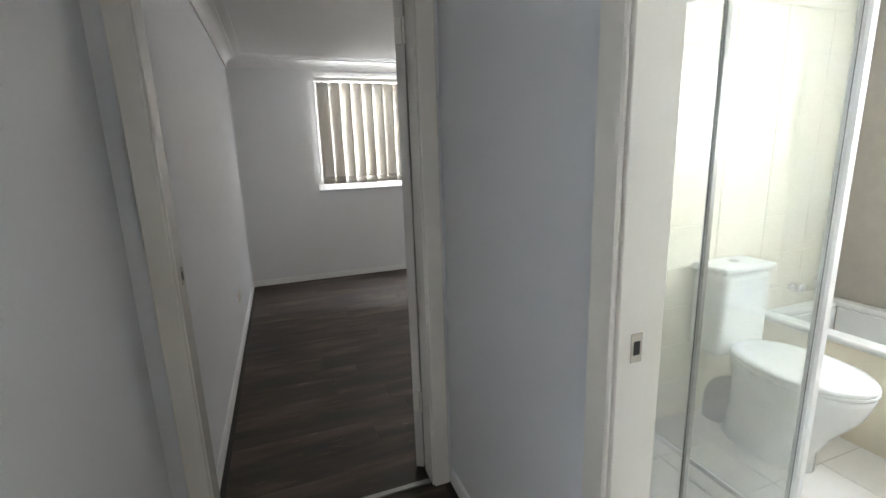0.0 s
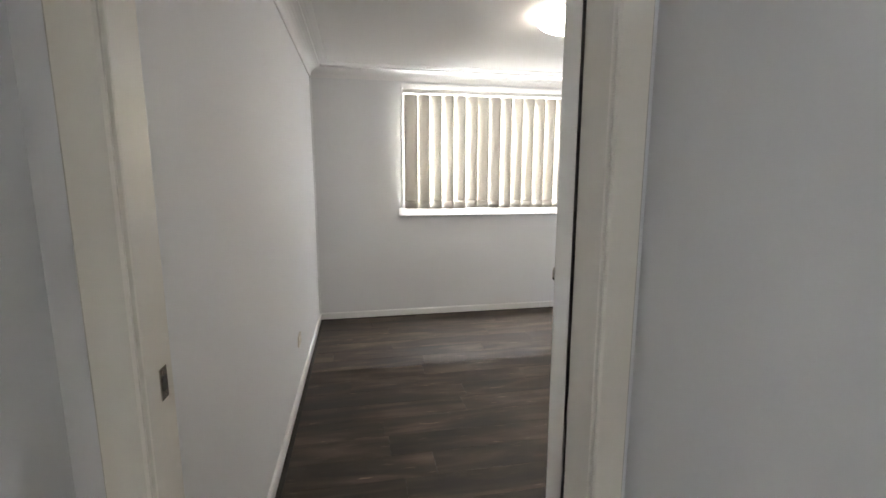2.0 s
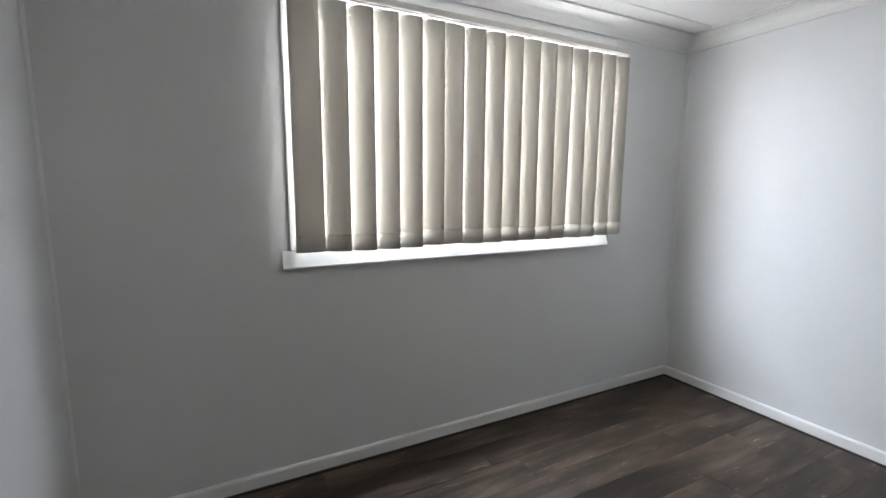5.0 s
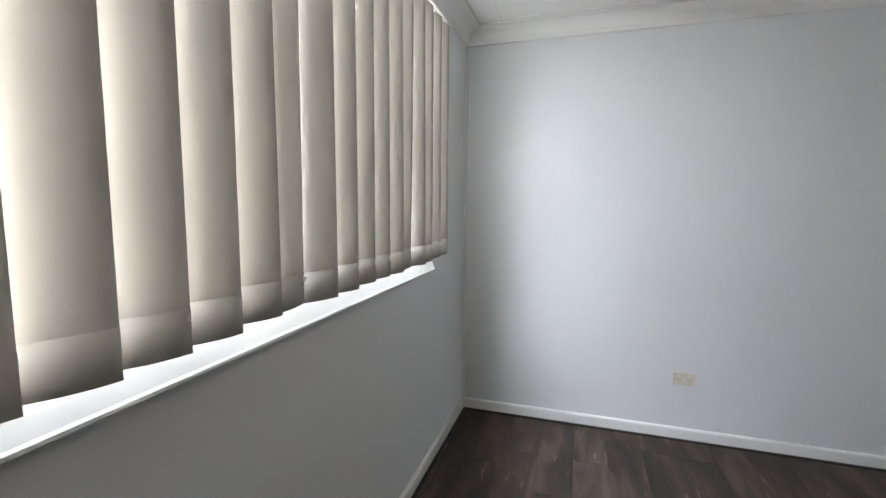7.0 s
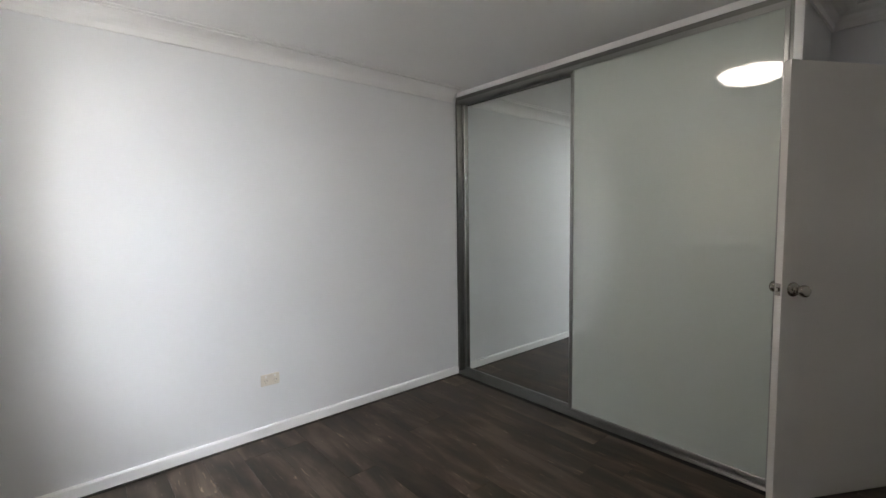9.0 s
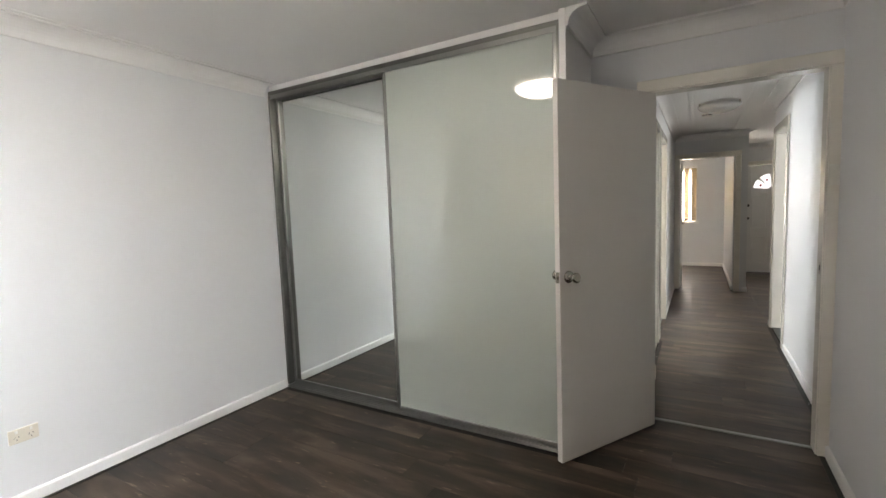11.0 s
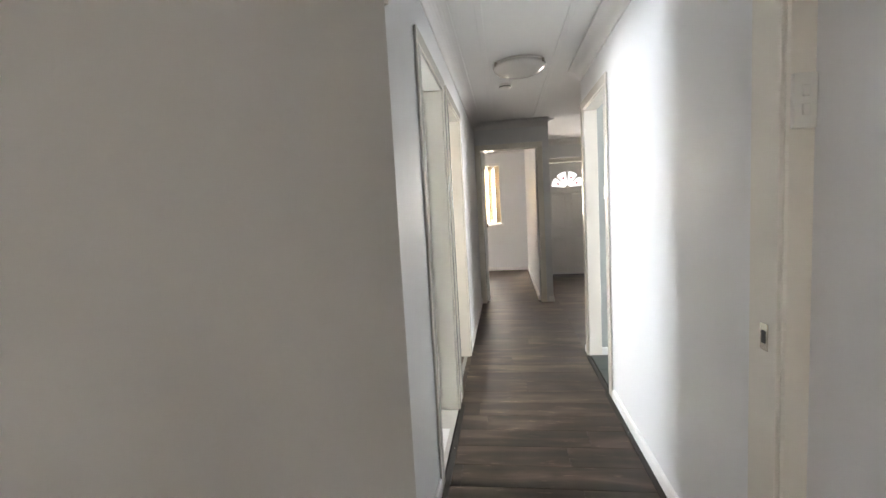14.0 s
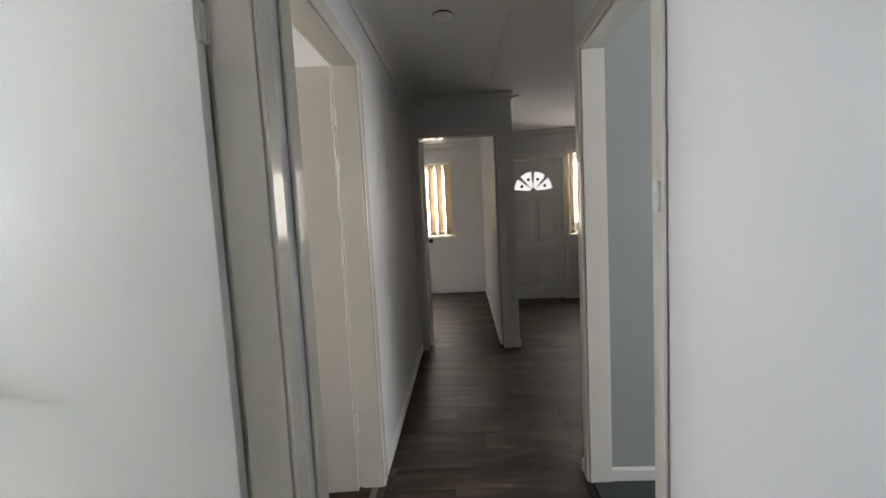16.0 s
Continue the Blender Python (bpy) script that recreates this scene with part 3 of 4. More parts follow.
window_trim(0.49, 2.40, 1.105, 2.24, 5.740, -1, apron=0.080, splay=True)
window_trim(0.31, 1.65, 0.95, 2.05, -5.69, 1)
window_trim(-2.8, -1.40, 0.93, 2.06, -4.90, 1)
# kitchen and side room windows are unseen, added for their fill lamps
for nm, lab, along, c, s, u0, u1, z0, z1 in (("window_4", "bright bathroom window", "y", 3.05, 1, 0.62, 1.50, 1.28, 1.98), ("window_5", "added kitchen window, out of view", "y", -3.35, -1, 0.15, 1.65, 1.0, 2.0), ("window_6", "added side room window, out of view", "y", 3.25, 1, -1.85, -0.55, 1.0, 2.0)):
    root = thing(nm, "white framed " + lab, "window", kind="structure")
    for ua, ub, za, zb in ((u0, u0 + 0.04, z0, z1), (u1 - 0.04, u1, z0, z1), (u0 + 0.04, u1 - 0.04, z0, z0 + 0.04), (u0 + 0.04, u1 - 0.04, z1 - 0.04, z1)):
        part("window_frame", boxed(c - 0.03, c + 0.03, ua, ub, za, zb, bevel=0.003), M["white"], root)
    part("transom", boxed(c - 0.02, c + 0.02, u0 + 0.04, u1 - 0.04, (z0 + z1) / 2 - 0.015, (z0 + z1) / 2 + 0.015, bevel=0.003), M["white"], root)
    for za, zb in ((z0 + 0.04, (z0 + z1) / 2 - 0.015), ((z0 + z1) / 2 + 0.015, z1 - 0.04)):
        part("pane", boxed(c - 0.002, c + 0.002, u0 + 0.04, u1 - 0.04, za, zb), M["glass"], root).visible_shadow = False


# ---- vertical blinds ----
def slat_mesh(width, z0, z1, twist_low, bow, rows=10, cols=5, thick=0.0007, span=1.0):
    """One fabric slat along x, twisted towards its foot, with a slight bow."""
    bm = bmesh.new()
    grid = []
    for sgn in (1, -1):
        g = []
        for k in range(rows + 1):
            f = k / rows
            a = radians(twist_low) * (1 - f * span) ** 1.6
            row = []
            for i in range(cols + 1):
                u = (i / cols - 0.5) * width
                w = bow * (1 - (2 * i / cols - 1) ** 2) + sgn * thick / 2
                row.append(bm.verts.new((u * math.cos(a) - w * math.sin(a), u * math.sin(a) + w * math.cos(a), z0 + (z1 - z0) * f)))
            g.append(row)
        grid.append(g)
    for g, flip in zip(grid, (False, True)):
        for k in range(rows):
            for i in range(cols):
                q = (g[k][i], g[k][i + 1], g[k + 1][i + 1], g[k + 1][i])
                bm.faces.new(q[::-1] if not flip else q)
    a, b = grid
    for k in range(rows):
        for i in (0, cols):
            bm.faces.new((a[k][i], a[k + 1][i], b[k + 1][i], b[k][i]))
    for i in range(cols):
        for k in (0, rows):
            bm.faces.new((a[k][i], a[k][i + 1], b[k][i + 1], b[k][i]))
    bmesh.ops.recalc_face_normals(bm, faces=bm.faces[:])
    for f in bm.faces:
        f.smooth = True
    return bm


def vertical_blind(name, label, x0, x1, y, z0, z1, count, tilt, mat, odd=(), s=-1, width=0.127, bow=0.006, drift=0.0):
    """A rail with hanging slats; s: the sign of y into the room."""
    root = thing(name, label, "blind", pose((x0 + x1) / 2, y, z1))
    cx = (x0 + x1) / 2
    rail = boxed(x0 - cx - 0.005, x1 - cx + 0.012, -0.02, 0.02, 0.018, 0.052, bevel=0.004)
    box(rail, x0 - cx - 0.004, x1 - cx + 0.011, -0.006, 0.006, 0.012, 0.0185)
    part("head_rail", rail, M["plastic"], root, "cream head rail")
    step = (x1 - x0 - width * math.cos(radians(tilt))) / (count - 1)
    rnd = random.Random(7)
    h = z1 - z0
    for i in range(count):
        extra, twist = 0.0, rnd.uniform(-3, 3)
        for k, e, tw in odd:
            if k == i:
                extra, twist = e, tw
        m = pose(x0 - cx + width / 2 * math.cos(radians(tilt)) + i * step + drift * math.sin(math.pi * (i + 3) / (count + 3)), 0, -h, 0, 0, (tilt + extra + rnd.uniform(-1.5, 1.5)) * (1 if s < 0 else -1))
        low = rnd.uniform(-0.004, 0.004)
        slat = part("slat", slat_mesh(width, low, h, twist, bow), M[mat], root, "", m)
        part("hem", slat_mesh(width + 0.001, low - 0.0006, 0.078 + low, twist, bow, rows=2, thick=0.0014, span=0.078 / h), M[mat], slat, "folded weighted hem")
        hanger = boxed(-0.02, 0.02, -0.002, 0.002, h - 0.012, h + 0.006, bevel=0.001)
        box(hanger, -0.004, 0.004, -0.004, 0.004, h + 0.003, h + 0.016)
        part("hanger", hanger, M["plastic"], slat)
        for sx in (-1, 1):
            part("chain_clip", boxed(sx * (width / 2 - 0.003) - 0.004, sx * (width / 2 - 0.003) + 0.004, -0.0035, 0.0035, low + 0.055, low + 0.068, bevel=0.001), M["plastic"], slat)
    return root


vertical_blind("vertical_blind", "cream fabric vertical blind, nearly closed over the bedroom window", 0.472, 2.458, 5.676, 1.100, 2.178, 17, -24, "fabric", odd=[(0, 22, 2), (5, 2, -4), (6, 22, 5), (12, 3, 14), (13, -4, -6)], bow=-0.010, drift=0.028)
vertical_blind("vertical_blind", "tan fabric vertical blind over the far bedroom window", 0.295, 1.665, -5.63, 0.97, 2.08, 11, -40, "fabric_far", s=1)
vertical_blind("vertical_blind", "tan fabric vertical blind over the living room window", -2.82, -1.385, -4.84, 0.95, 2.09, 12, -48, "fabric_far", s=1)

# ---- wardrobe ----
robe = thing("sliding_wardrobe", "built-in wardrobe with a mirror door and a pale green glass door", "wardrobe", pose(1.99, 2.82, 0))


def rb(nm, x0, x1, y0, y1, z0, z1, mat, bevel=0.002, lab="", parent=None):
    return part(nm, boxed(x0 - 1.99, x1 - 1.99, y0 - 2.82, y1 - 2.82, z0, z1, bevel=bevel), M[mat], parent or robe, lab)


rb("side_panel", 0.832, 0.868, 2.222, 2.83, 0.0, CEIL - 0.001, "white", lab="white painted end panel")
rb("head_filler", 0.8685, 3.134, 2.780, 2.800, 2.3555, CEIL - 0.001, "ceiling", lab="white painted filler above the track")
track = rb("top_track", 0.8685, 3.134, 2.735, 2.815, 2.326, 2.355, "alu_dark")
for y in (2.738, 2.770, 2.811):
    rb("track_fin", 0.869, 3.133, y, y + 0.003, 2.296, 2.327, "alu", bevel=0, parent=track)
low = rb("bottom_track", 0.8685, 3.134, 2.735, 2.824, 0.0, 0.010, "alu")
for y in (2.745, 2.768, 2.792, 2.816):
    rb("track_rail", 0.869, 3.133, y, y + 0.006, 0.0095, 0.020, "alu", bevel=0.001, parent=low)
rb("end_channel", 3.112, 3.1345, 2.735, 2.818, 0.0245, 2.3255, "alu_dark")
rb("end_channel", 0.8685, 0.885, 2.735, 2.818, 0.0245, 2.3255, "alu_dark")
for nm, x0, x1, y, top, mat, lab in (("mirror_door", 1.985, 3.111, 2.752, 2.312, "mirror", "mirror sliding door"), ("glass_door", 0.887, 2.03, 2.797, 2.350, "lacquer", "pale green lacquered glass sliding door")):
    pane = rb(nm, x0 + 0.02, x1 - 0.02, y - 0.003, y + 0.003, 0.050, top - (0.019 if top < 2.33 else 0.009), mat, bevel=0.0005, lab=lab)
    rb("stile", x0, x0 + 0.0215, y - 0.012, y + 0.012, 0.028, top, "alu", parent=pane)
    rb("stile", x1 - 0.0215, x1, y - 0.012, y + 0.012, 0.028, top, "alu", parent=pane)
    rb("rail", x0 + 0.022, x1 - 0.022, y - 0.011, y + 0.011, 0.028, 0.052, "alu", parent=pane)
    rb("rail", x0 + 0.022, x1 - 0.022, y - 0.011, y + 0.011, top - (0.020 if top < 2.33 else 0.010), top, "alu", parent=pane)


# ---- lamps and small fittings ----
def dome_lamp(name, x, y, radius, deep, shade, label):
    root = thing(name, label, "ceiling light", pose(x, y, CEIL))
    part("base_ring", lathe([(radius * 0.80, 0.0), (radius * 0.80, -0.018), (radius * 0.92, -0.022), (radius * 0.97, -0.014), (radius * 0.97, 0.0)], 48), M["plastic"], root)
    prof = [(radius * math.cos(a), -0.02 - deep * math.sin(a)) for a in [math.pi / 2 * k / 10 for k in range(11)]]
    part("shade", lathe([(radius * 0.97, -0.014)] + prof, 56), M[shade], root, "round glass dome shade")
    for k in range(3):
        a = 2 * math.pi * k / 3 + 0.5
        part("clip", boxed(-0.008, 0.008, -0.006, 0.012, -0.032, -0.004, bevel=0.002), M["steel"], root, "", pose(radius * 0.995 * math.cos(a), radius * 0.995 * math.sin(a), 0, 0, 0, math.degrees(a) - 90))
    return root


dome_lamp("ceiling_light", 1.37, 4.09, 0.215, 0.085, "shade_on", "round opal glass bedroom ceiling light, lit")
dome_lamp("ceiling_light", 0.065, -0.36, 0.20, 0.08, "shade_off", "round glass hall ceiling light, unlit")
alarm = thing("smoke_alarm", "white round smoke alarm on the hall ceiling", "smoke alarm", pose(0.17, -0.93, CEIL))
part("base", lathe([(0.058, 0.0), (0.058, -0.012), (0.05, -0.016)], 32), M["plastic"], alarm)
part("cover", lathe([(0.05, -0.0155), (0.052, -0.03), (0.045, -0.038), (0.02, -0.040), (0.0, -0.040)], 32), M["plastic"], alarm)
part("grille", lathe([(0.0525, -0.019), (0.0535, -0.019), (0.0535, -0.026), (0.0525, -0.026)], 32), M["slot"], alarm)


def power_point(name, m, label, gangs=2, wide=0.115, high=0.072):
    """A socket plate in the x-z plane, facing -y."""
    root = thing(name, label, "power point", m)
    part("plate", boxed(-wide / 2, wide / 2, -0.009, 0.0, -high / 2, high / 2, bevel=0.003, seg=2), M["old_plastic"], root)
    for k in range(gangs):
        x = (k - (gangs - 1) / 2) * wide * 0.48
        for dx, rot in ((-0.008, 30), (0.008, -30), (0.0, 0)):
            z = -0.004 if rot else -0.018
            part("slot", boxed(-0.0011, 0.0011, -0.0096, -0.0085, -0.0045, 0.0045), M["slot"], root, "", pose(x + dx, 0, z, 0, rot, 0))
        part("rocker", boxed(x - 0.006, x + 0.006, -0.012, -0.0088, 0.014, 0.028, bevel=0.0015), M["plastic"], root)
    return root


power_point("power_point", pose(3.1345, 4.43, 0.360, 0, 0, -90), "ivory double power point on the bedroom wall")
power_point("power_point", pose(-0.3795, 4.24, 0.345, 0, 0, 90), "ivory double power point on the bedroom wall")


def wall_switch(m, label, wide=0.072, high=0.115, rockers=1):
    root = thing("light_switch", label, "light switch", m)
    part("plate", boxed(-wide / 2, wide / 2, -0.010, 0.0, -high / 2, high / 2, bevel=0.003, seg=2), M["plastic"], root)
    for k in range(rockers):
        z = (k - (rockers - 1) / 2) * 0.035
        part("rocker", boxed(-0.007, 0.007, -0.0145, -0.0095, z - 0.011, z + 0.011, bevel=0.002), M["plastic"], root)
    return root


wall_switch(pose(-0.356, 2.2365, 1.50, 0, 0, 180), "white light switch on the door architrave", wide=0.044, high=0.105, rockers=2)
wall_switch(pose(-0.4335, 0.205, 1.372, 0, 0, 90), "narrow white light switch on the architrave", wide=0.034, high=0.085)
# ---- floor strips ----
for nm, lab, x0, x1, y0, y1, mat in (
        ("threshold_strip", "thin grey metal joint strip in the doorway", -0.324, 0.489, 2.135, 2.160, "alu"),
        ("floor_edge_strip", "dark brown floor edge strip", 0.537, 0.5645, 0.36, 2.10, "strip"),
        ("floor_edge_strip", "dark brown floor edge strip", -0.4345, -0.407, 0.16, 2.10, "strip"),
        ("floor_edge_strip", "dark brown floor edge strip", -0.447, -0.42, -0.59, 0.155, "strip"),
        ("floor_edge_strip", "dark brown floor edge strip", -0.3645, -0.340, 2.24, 5.72, "strip"),
        ("floor_edge_strip", "dark brown floor edge strip", 3.100, 3.1195, 2.83, 5.72, "strip"),
        ("floor_edge_strip", "dark brown floor edge strip", -0.340, 3.100, 5.706, 5.7245, "strip"),
        ("threshold_strip", "thin grey metal joint strip in the doorway", 0.60, 0.63, -0.59, 0.19, "alu")):
    structure(nm, boxed(x0, x1, y0, y1, -0.003, 0.006, bevel=0.002), M[mat], lab, "floor trim")
for x, y in ((0.551, 0.9), (0.551, 1.6), (-0.42, 0.7), (-0.42, 1.5)):
    sc = thing("screw", "small steel screw in the floor strip", "screw", pose(x, y, 0.006), group="strip screws")
    part("screw_head", lathe([(0.004, 0.0), (0.0035, 0.0012), (0.0, 0.0014)], 10), M["chrome"], sc)

# ---- bathroom ----
sy, sx = 1.40, 1.60
shower = thing("shower_screen", "framed clear glass shower screen", "shower screen", pose(0.70, sy, 0))


def sh(nm, x0, x1, y0, y1, z0, z1, mat, bevel=0.003, lab="", parent=None):
    return part(nm, boxed(x0 - 0.70, x1 - 0.70, y0 - sy, y1 - sy, z0, z1, bevel=bevel), M[mat], parent or shower, lab)


sh("post", 0.690, 0.712, sy - 0.012, sy + 0.012, 0.03, 1.93, "white")
sh("post", sx - 0.03, sx + 0.012, sy - 0.02, sy + 0.02, 0.03, 1.93, "white", bevel=0.008, lab="thick white corner post")
sh("post", sx - 0.012, sx + 0.01, 2.085, 2.107, 0.03, 1.93, "white")
sh("rail", 0.69, sx + 0.012, sy - 0.014, sy + 0.014, 1.9305, 1.96, "white")
sh("rail", sx - 0.014, sx + 0.012, sy + 0.0145, 2.107, 1.9305, 1.96, "white")
sh("sill", 0.69, sx + 0.014, sy - 0.02, sy + 0.02, 0.001, 0.0295, "white")
sh("sill", sx - 0.016, sx + 0.014, sy + 0.0205, 2.107, 0.001, 0.0295, "white")
sh("fixed_pane", 0.7125, 1.045, sy - 0.003, sy + 0.003, 0.03, 1.93, "shower_glass", bevel=0)
gate = sh("door_pane", 1.065, sx - 0.031, sy - 0.003, sy + 0.003, 0.035, 1.925, "shower_glass", bevel=0)
sh("edge_profile", 1.0455, 1.0645, sy - 0.009, sy + 0.009, 0.0305, 1.9295, "alu", parent=gate)
sh("side_pane", sx - 0.004, sx + 0.002, sy + 0.021, 2.084, 0.03, 1.93, "shower_glass", bevel=0)
drain = thing("floor_drain", "round chrome floor drain", "drain", pose(1.25, 1.76, 0.0062))
part("ring", lathe([(0.045, 0.0), (0.045, 0.004), (0.036, 0.005), (0.036, 0.001)], 24), M["chrome"], drain)
part("grate", lathe([(0.0355, 0.0), (0.0355, 0.003), (0.0, 0.003)], 24), M["dark"], drain)


def ellipsoid_loft(rows, seg=28):
    """Stacked ellipses: (z, centre y, half width, half length)."""
    bm = bmesh.new()
    rings = [[bm.verts.new((hw * math.cos(2 * math.pi * i / seg), cy + hl * math.sin(2 * math.pi * i / seg), z)) for i in range(seg)] for z, cy, hw, hl in rows]
    for a, b in zip(rings, rings[1:]):
        for i in range(seg):
            bm.faces.new((a[i], a[(i + 1) % seg], b[(i + 1) % seg], b[i]))
    bm.faces.new(rings[0][::-1])
    bm.faces.new(rings[-1])
    for f in bm.faces:
        f.smooth = len(f.verts) == 4
    return bm


toilet = thing("toilet", "white ceramic toilet with a closed lid", "toilet", pose(2.00, 2.10, 0.0))
part("cistern", boxed(-0.155, 0.155, -0.185, -0.012, 0.40, 0.80, bevel=0.03, seg=3), M["ceramic"], toilet)
part("cistern_lid", boxed(-0.165, 0.165, -0.195, -0.010, 0.802, 0.835, bevel=0.012, seg=2), M["ceramic"], toilet)
part("flush_button", lathe([(0.022, 0.0), (0.022, 0.006), (0.0, 0.008)], 20, pose(0, -0.10, 0.8355)), M["chrome"], toilet)
part("bowl", ellipsoid_loft([(0.002, -0.34, 0.115, 0.20), (0.10, -0.35, 0.105, 0.19), (0.20, -0.38, 0.125, 0.21), (0.32, -0.42, 0.165, 0.25), (0.40, -0.43, 0.185, 0.265), (0.425, -0.43, 0.185, 0.265)]), M["ceramic"], toilet)
part("seat", ellipsoid_loft([(0.4255, -0.43, 0.188, 0.268), (0.432, -0.43, 0.192, 0.272), (0.442, -0.43, 0.190, 0.270)]), M["ceramic"], toilet)
part("lid", ellipsoid_loft([(0.4425, -0.43, 0.188, 0.268), (0.45, -0.43, 0.192, 0.272), (0.462, -0.43, 0.185, 0.264), (0.467, -0.43, 0.16, 0.235)]), M["ceramic"], toilet)
# grey waste pipe, darker and thicker so it takes in its shadow too
trap = bpy.data.curves.new("trap_pipe", "CURVE")
trap.dimensions, trap.bevel_depth, trap.bevel_resolution = "3D", 0.055, 4
sp = trap.splines.new("BEZIER")
sp.bezier_points.add(2)
for bp_, co in zip(sp.bezier_points, ((0.0, -0.24, 0.21), (-0.02, -0.13, 0.20), (-0.03, -0.10, 0.03))):
    bp_.co = co
    bp_.handle_left_type = bp_.handle_right_type = "AUTO"
trap.materials.append(M["shaded_grey_plastic"])
tp = new("trap_pipe", trap)
tp.parent = toilet

tub = thing("bathtub", "cream tiled bathtub with a moulded rim", "bathtub", pose(2.68, 1.25, 0))
part("apron", boxed(-0.30, -0.26, -0.865, 0.865, 0.0, 0.455, bevel=0.004), M["tile"], tub)
rim = bmesh.new()
for b_ in ((-0.31, -0.22, -0.866, 0.866), (0.24, 0.318, -0.866, 0.866), (-0.2195, 0.2395, -0.866, -0.78), (-0.2195, 0.2395, 0.78, 0.866)):
    box(rim, *b_, 0.4555, 0.49, bevel=0.012, seg=2)
part("rim", rim, M["ceramic"], tub)
basin = bmesh.new()
for b_ in ((-0.2195, 0.2395, -0.78, 0.78, 0.12, 0.15), (-0.2395, -0.2195, -0.78, 0.78, 0.12, 0.455), (0.2395, 0.2595, -0.78, 0.78, 0.12, 0.455), (-0.2195, 0.2395, -0.80, -0.78, 0.12, 0.455), (-0.2195, 0.2395, 0.78, 0.80, 0.12, 0.455)):
    box(basin, *b_, bevel=0.004)
part("basin", basin, M["ceramic"], tub)
tap = thing("bath_tap", "chrome wall mounted bath taps", "tap", pose(2.71, 2.10, 0.585))
part("spout", boxed(-0.012, 0.012, -0.14, 0.0, -0.01, 0.012, bevel=0.005, seg=2), M["chrome"], tap)
for s_ in (-1, 1):
    part("handle", lathe([(0.026, 0.0), (0.024, 0.012), (0.012, 0.02), (0.012, 0.035), (0.026, 0.04), (0.026, 0.058), (0.0, 0.062)], 20), M["chrome"], tap, "", pose(s_ * 0.10, 0.0, 0.02, 90, 0, 0))


# ---- loose pieces of walls and floors ----
def pieces(name, parent, mat, boxes, gap, bevel):
    """Tiles or planks: (x0, x1, y0, y1, z0, z1) each an object; alike sizes share one mesh."""
    made = {}
    for x0, x1, y0, y1, z0, z1 in boxes:
        key = (round(x1 - x0, 4), round(y1 - y0, 4), round(z1 - z0, 4))
        if key not in made:
            a, b, c = (q / 2 for q in key)
            flat = min(range(3), key=lambda i: key[i])
            g = [gap / 2] * 3
            g[flat] = 0
            made[key] = mesh_of(name, boxed(-a + g[0], a - g[0], -b + g[1], b - g[1], -c + g[2], c - g[2], bevel=bevel), mat)
        ob = new(name, made[key])
        ob.location = ((x0 + x1) / 2, (y0 + y1) / 2, (z0 + z1) / 2)
        ob.parent = parent


def plank_rows(x0, x1, y0, y1, seed, long=1.22, wide=0.18):
    rnd = random.Random(seed)
    out = []
    y = y0
    while y < y1 - 0.004:
        yb = min(y + wide, y1)
        x = x0 - rnd.uniform(0.15, 1.05)
        while x < x1 - 0.004:
            xa, xb = max(x, x0), min(x + long, x1)
            if xb - xa > 0.004:
                out.append((xa, xb, y, yb, -0.0035, 0.0))
            x += long
        y = yb
    return out


planks = plank_rows(-0.371, 3.105, 2.86, 5.710, 3) + plank_rows(-0.371, 0.838, 2.16, 2.86, 4) + plank_rows(-0.438, 0.566, -2.74, 2.135, 5)
planks += plank_rows(-0.19, 3.18, -5.668, -2.74, 6) + plank_rows(-4.28, -0.438, -4.88, -0.72, 8) + plank_rows(-0.438, -0.33, -4.88, -2.74, 9) + plank_rows(0.566, 3.18, -2.72, 0.26, 10)
near = [p for p in planks if p[2] > -2.8 and p[1] <= 3.2 and p[0] > -0.45 and not (p[0] > 0.56 and p[2] < 0.3)]
far = [p for p in planks if p not in near]
pieces("plank", floor, M["floor"], near, 0.0012, 0.0006)
far_bm = bmesh.new()
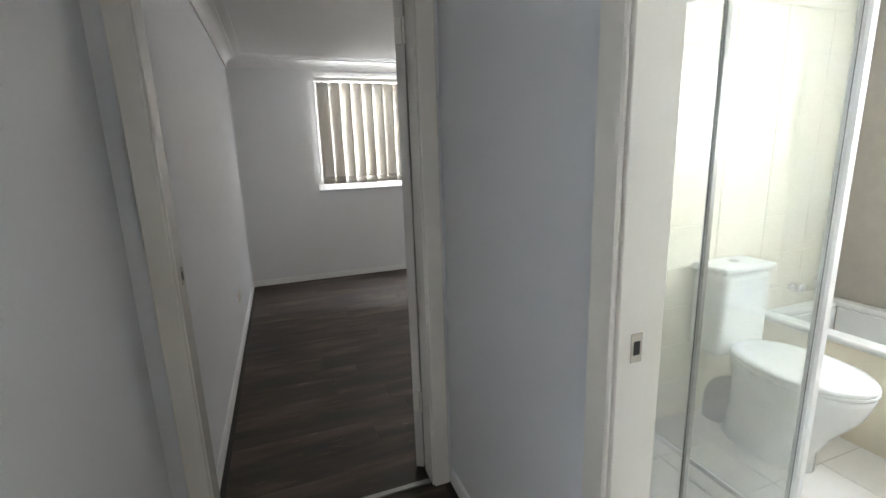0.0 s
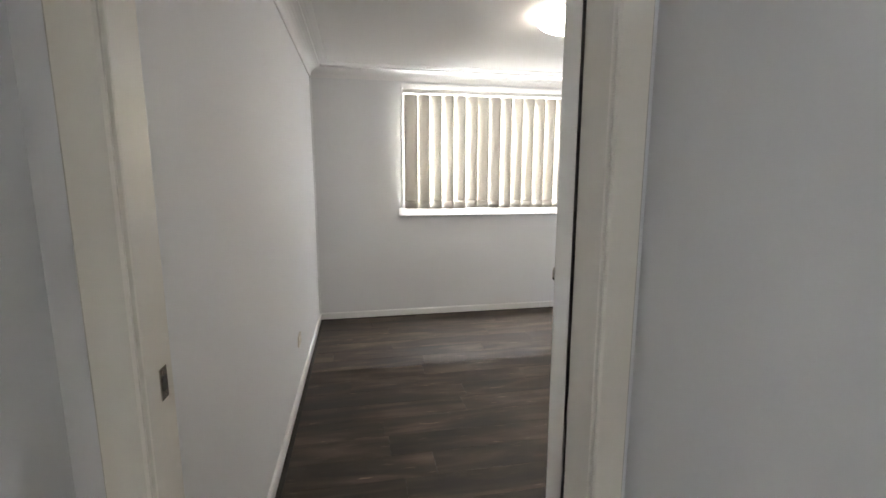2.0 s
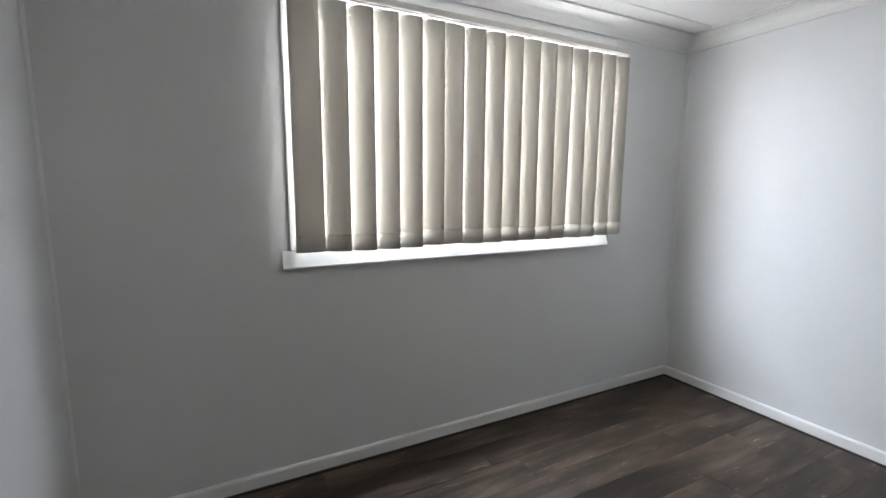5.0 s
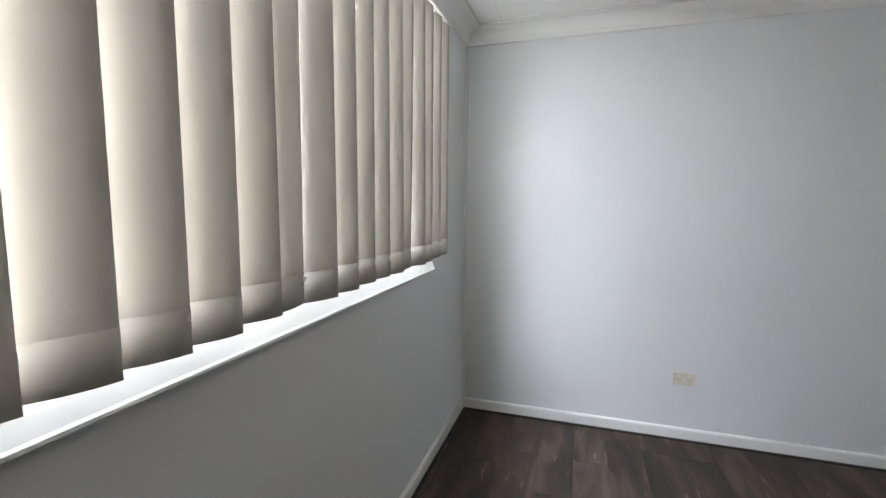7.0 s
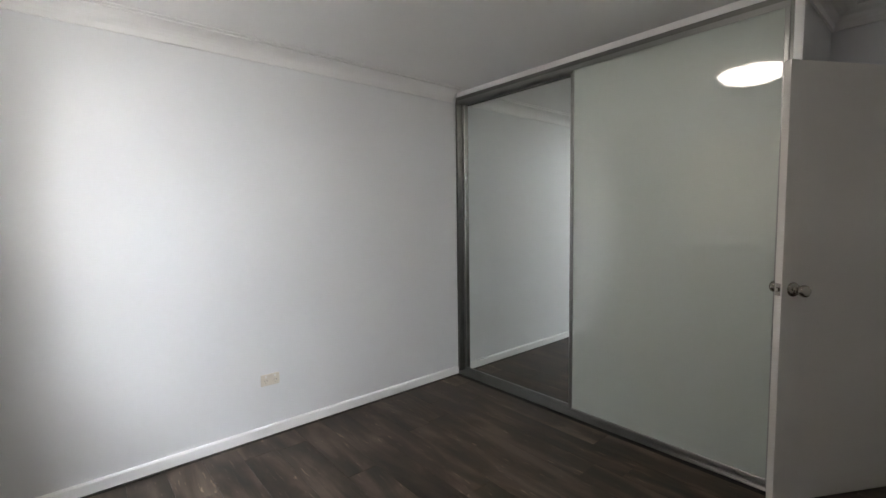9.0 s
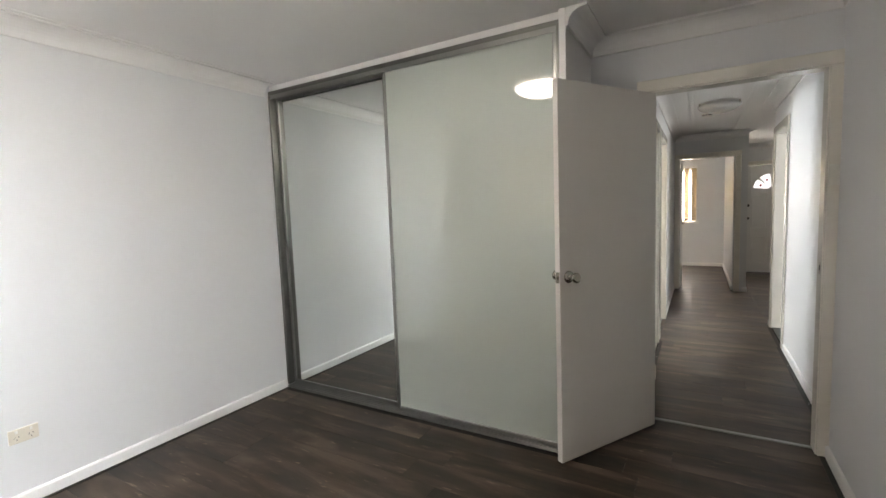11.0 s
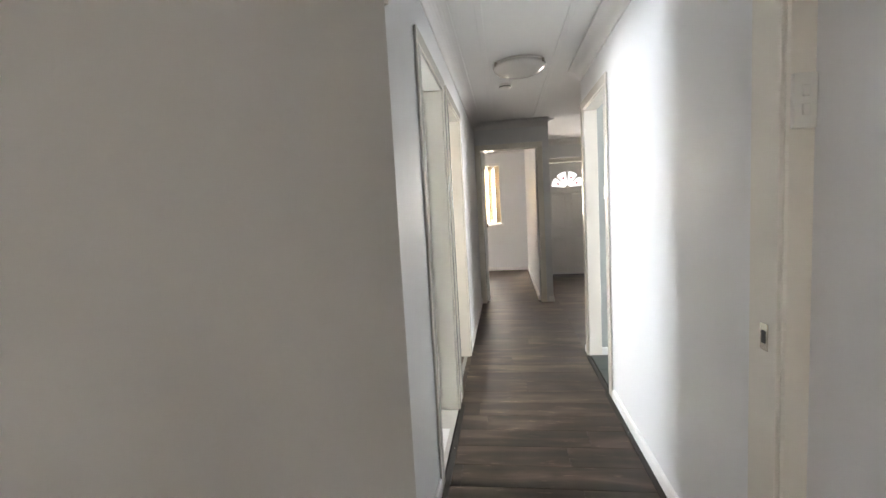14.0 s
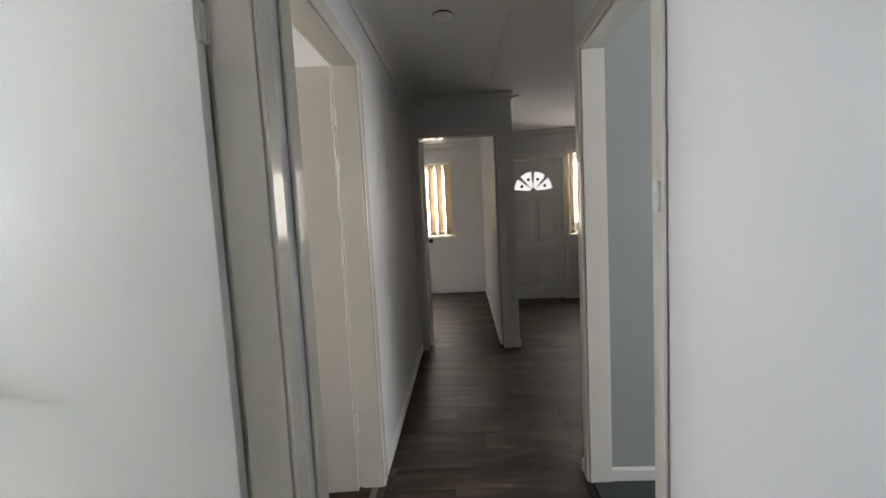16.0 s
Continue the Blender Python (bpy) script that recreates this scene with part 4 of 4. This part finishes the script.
for x0, x1, y0, y1, z0, z1 in far:
    box(far_bm, x0 + 0.0006, x1 - 0.0006, y0 + 0.0006, y1 - 0.0006, z0, z1)
tagged(part("far_planks", far_bm, M["floor"], floor), kind="stuff")
bath_floor = structure("floor_bathroom", boxed(0.578, 3.0, 0.38, 2.12, -0.0035, 0.0015), M["grout"], "white square tiled bathroom floor", "floor")
tiles = []
for i in range(8):
    for k in range(6):
        xa, xb = 0.60 + i * 0.30, min(0.60 + (i + 1) * 0.30, 2.995)
        ya, yb = 0.385 + k * 0.30, min(0.385 + (k + 1) * 0.30, 2.115)
        tiles.append((xa, xb, ya, yb, 0.0016, 0.006))
pieces("tile", bath_floor, M["floor_tile"], [t for t in tiles if t[1] - t[0] > 0.02 and t[0] >= 0.58 and not (t[0] < 0.68 and (t[2] < 0.40 or t[3] > 1.25))], 0.004, 0.001)
tile_wall = structure("wall_bath_north", boxed(0.682, 2.998, 2.108, 2.119, 0.0, CEIL - 0.001), M["grout"], "cream gloss tiled bathroom wall", "wall")
wt = [(0.684 + i * 0.3303, 0.684 + (i + 1) * 0.3303, 2.102, 2.1075, 0.01 + k * 0.2, 0.01 + (k + 1) * 0.2) for i in range(7) for k in range(11)]
pieces("tile", tile_wall, M["tile"], wt, 0.003, 0.001)
east_tiles = structure("wall_bath_east_tiling", boxed(2.988, 2.999, 0.382, 0.602, 0.0, CEIL - 0.001), M["grout"], "cream gloss tiled bathroom wall", "wall")
pieces("tile", east_tiles, M["tile"], [(2.982, 2.9875, 0.385, 0.60, 0.01 + k * 0.2, 0.01 + (k + 1) * 0.2) for k in range(11)], 0.003, 0.001)
kitchen_floor = structure("floor_kitchen", boxed(-3.3, -0.452, -0.60, 2.12, -0.0035, 0.0005), M["gap"], "dark slate tiled kitchen floor", "floor")
pieces("tile", kitchen_floor, M["slate"], [(-0.46 - (i + 1) * 0.33, -0.46 - i * 0.33, -0.60 + k * 0.33, -0.60 + (k + 1) * 0.33, 0.0006, 0.006) for i in range(8) for k in range(8) if not (i == 0 and k > 1)], 0.004, 0.001)
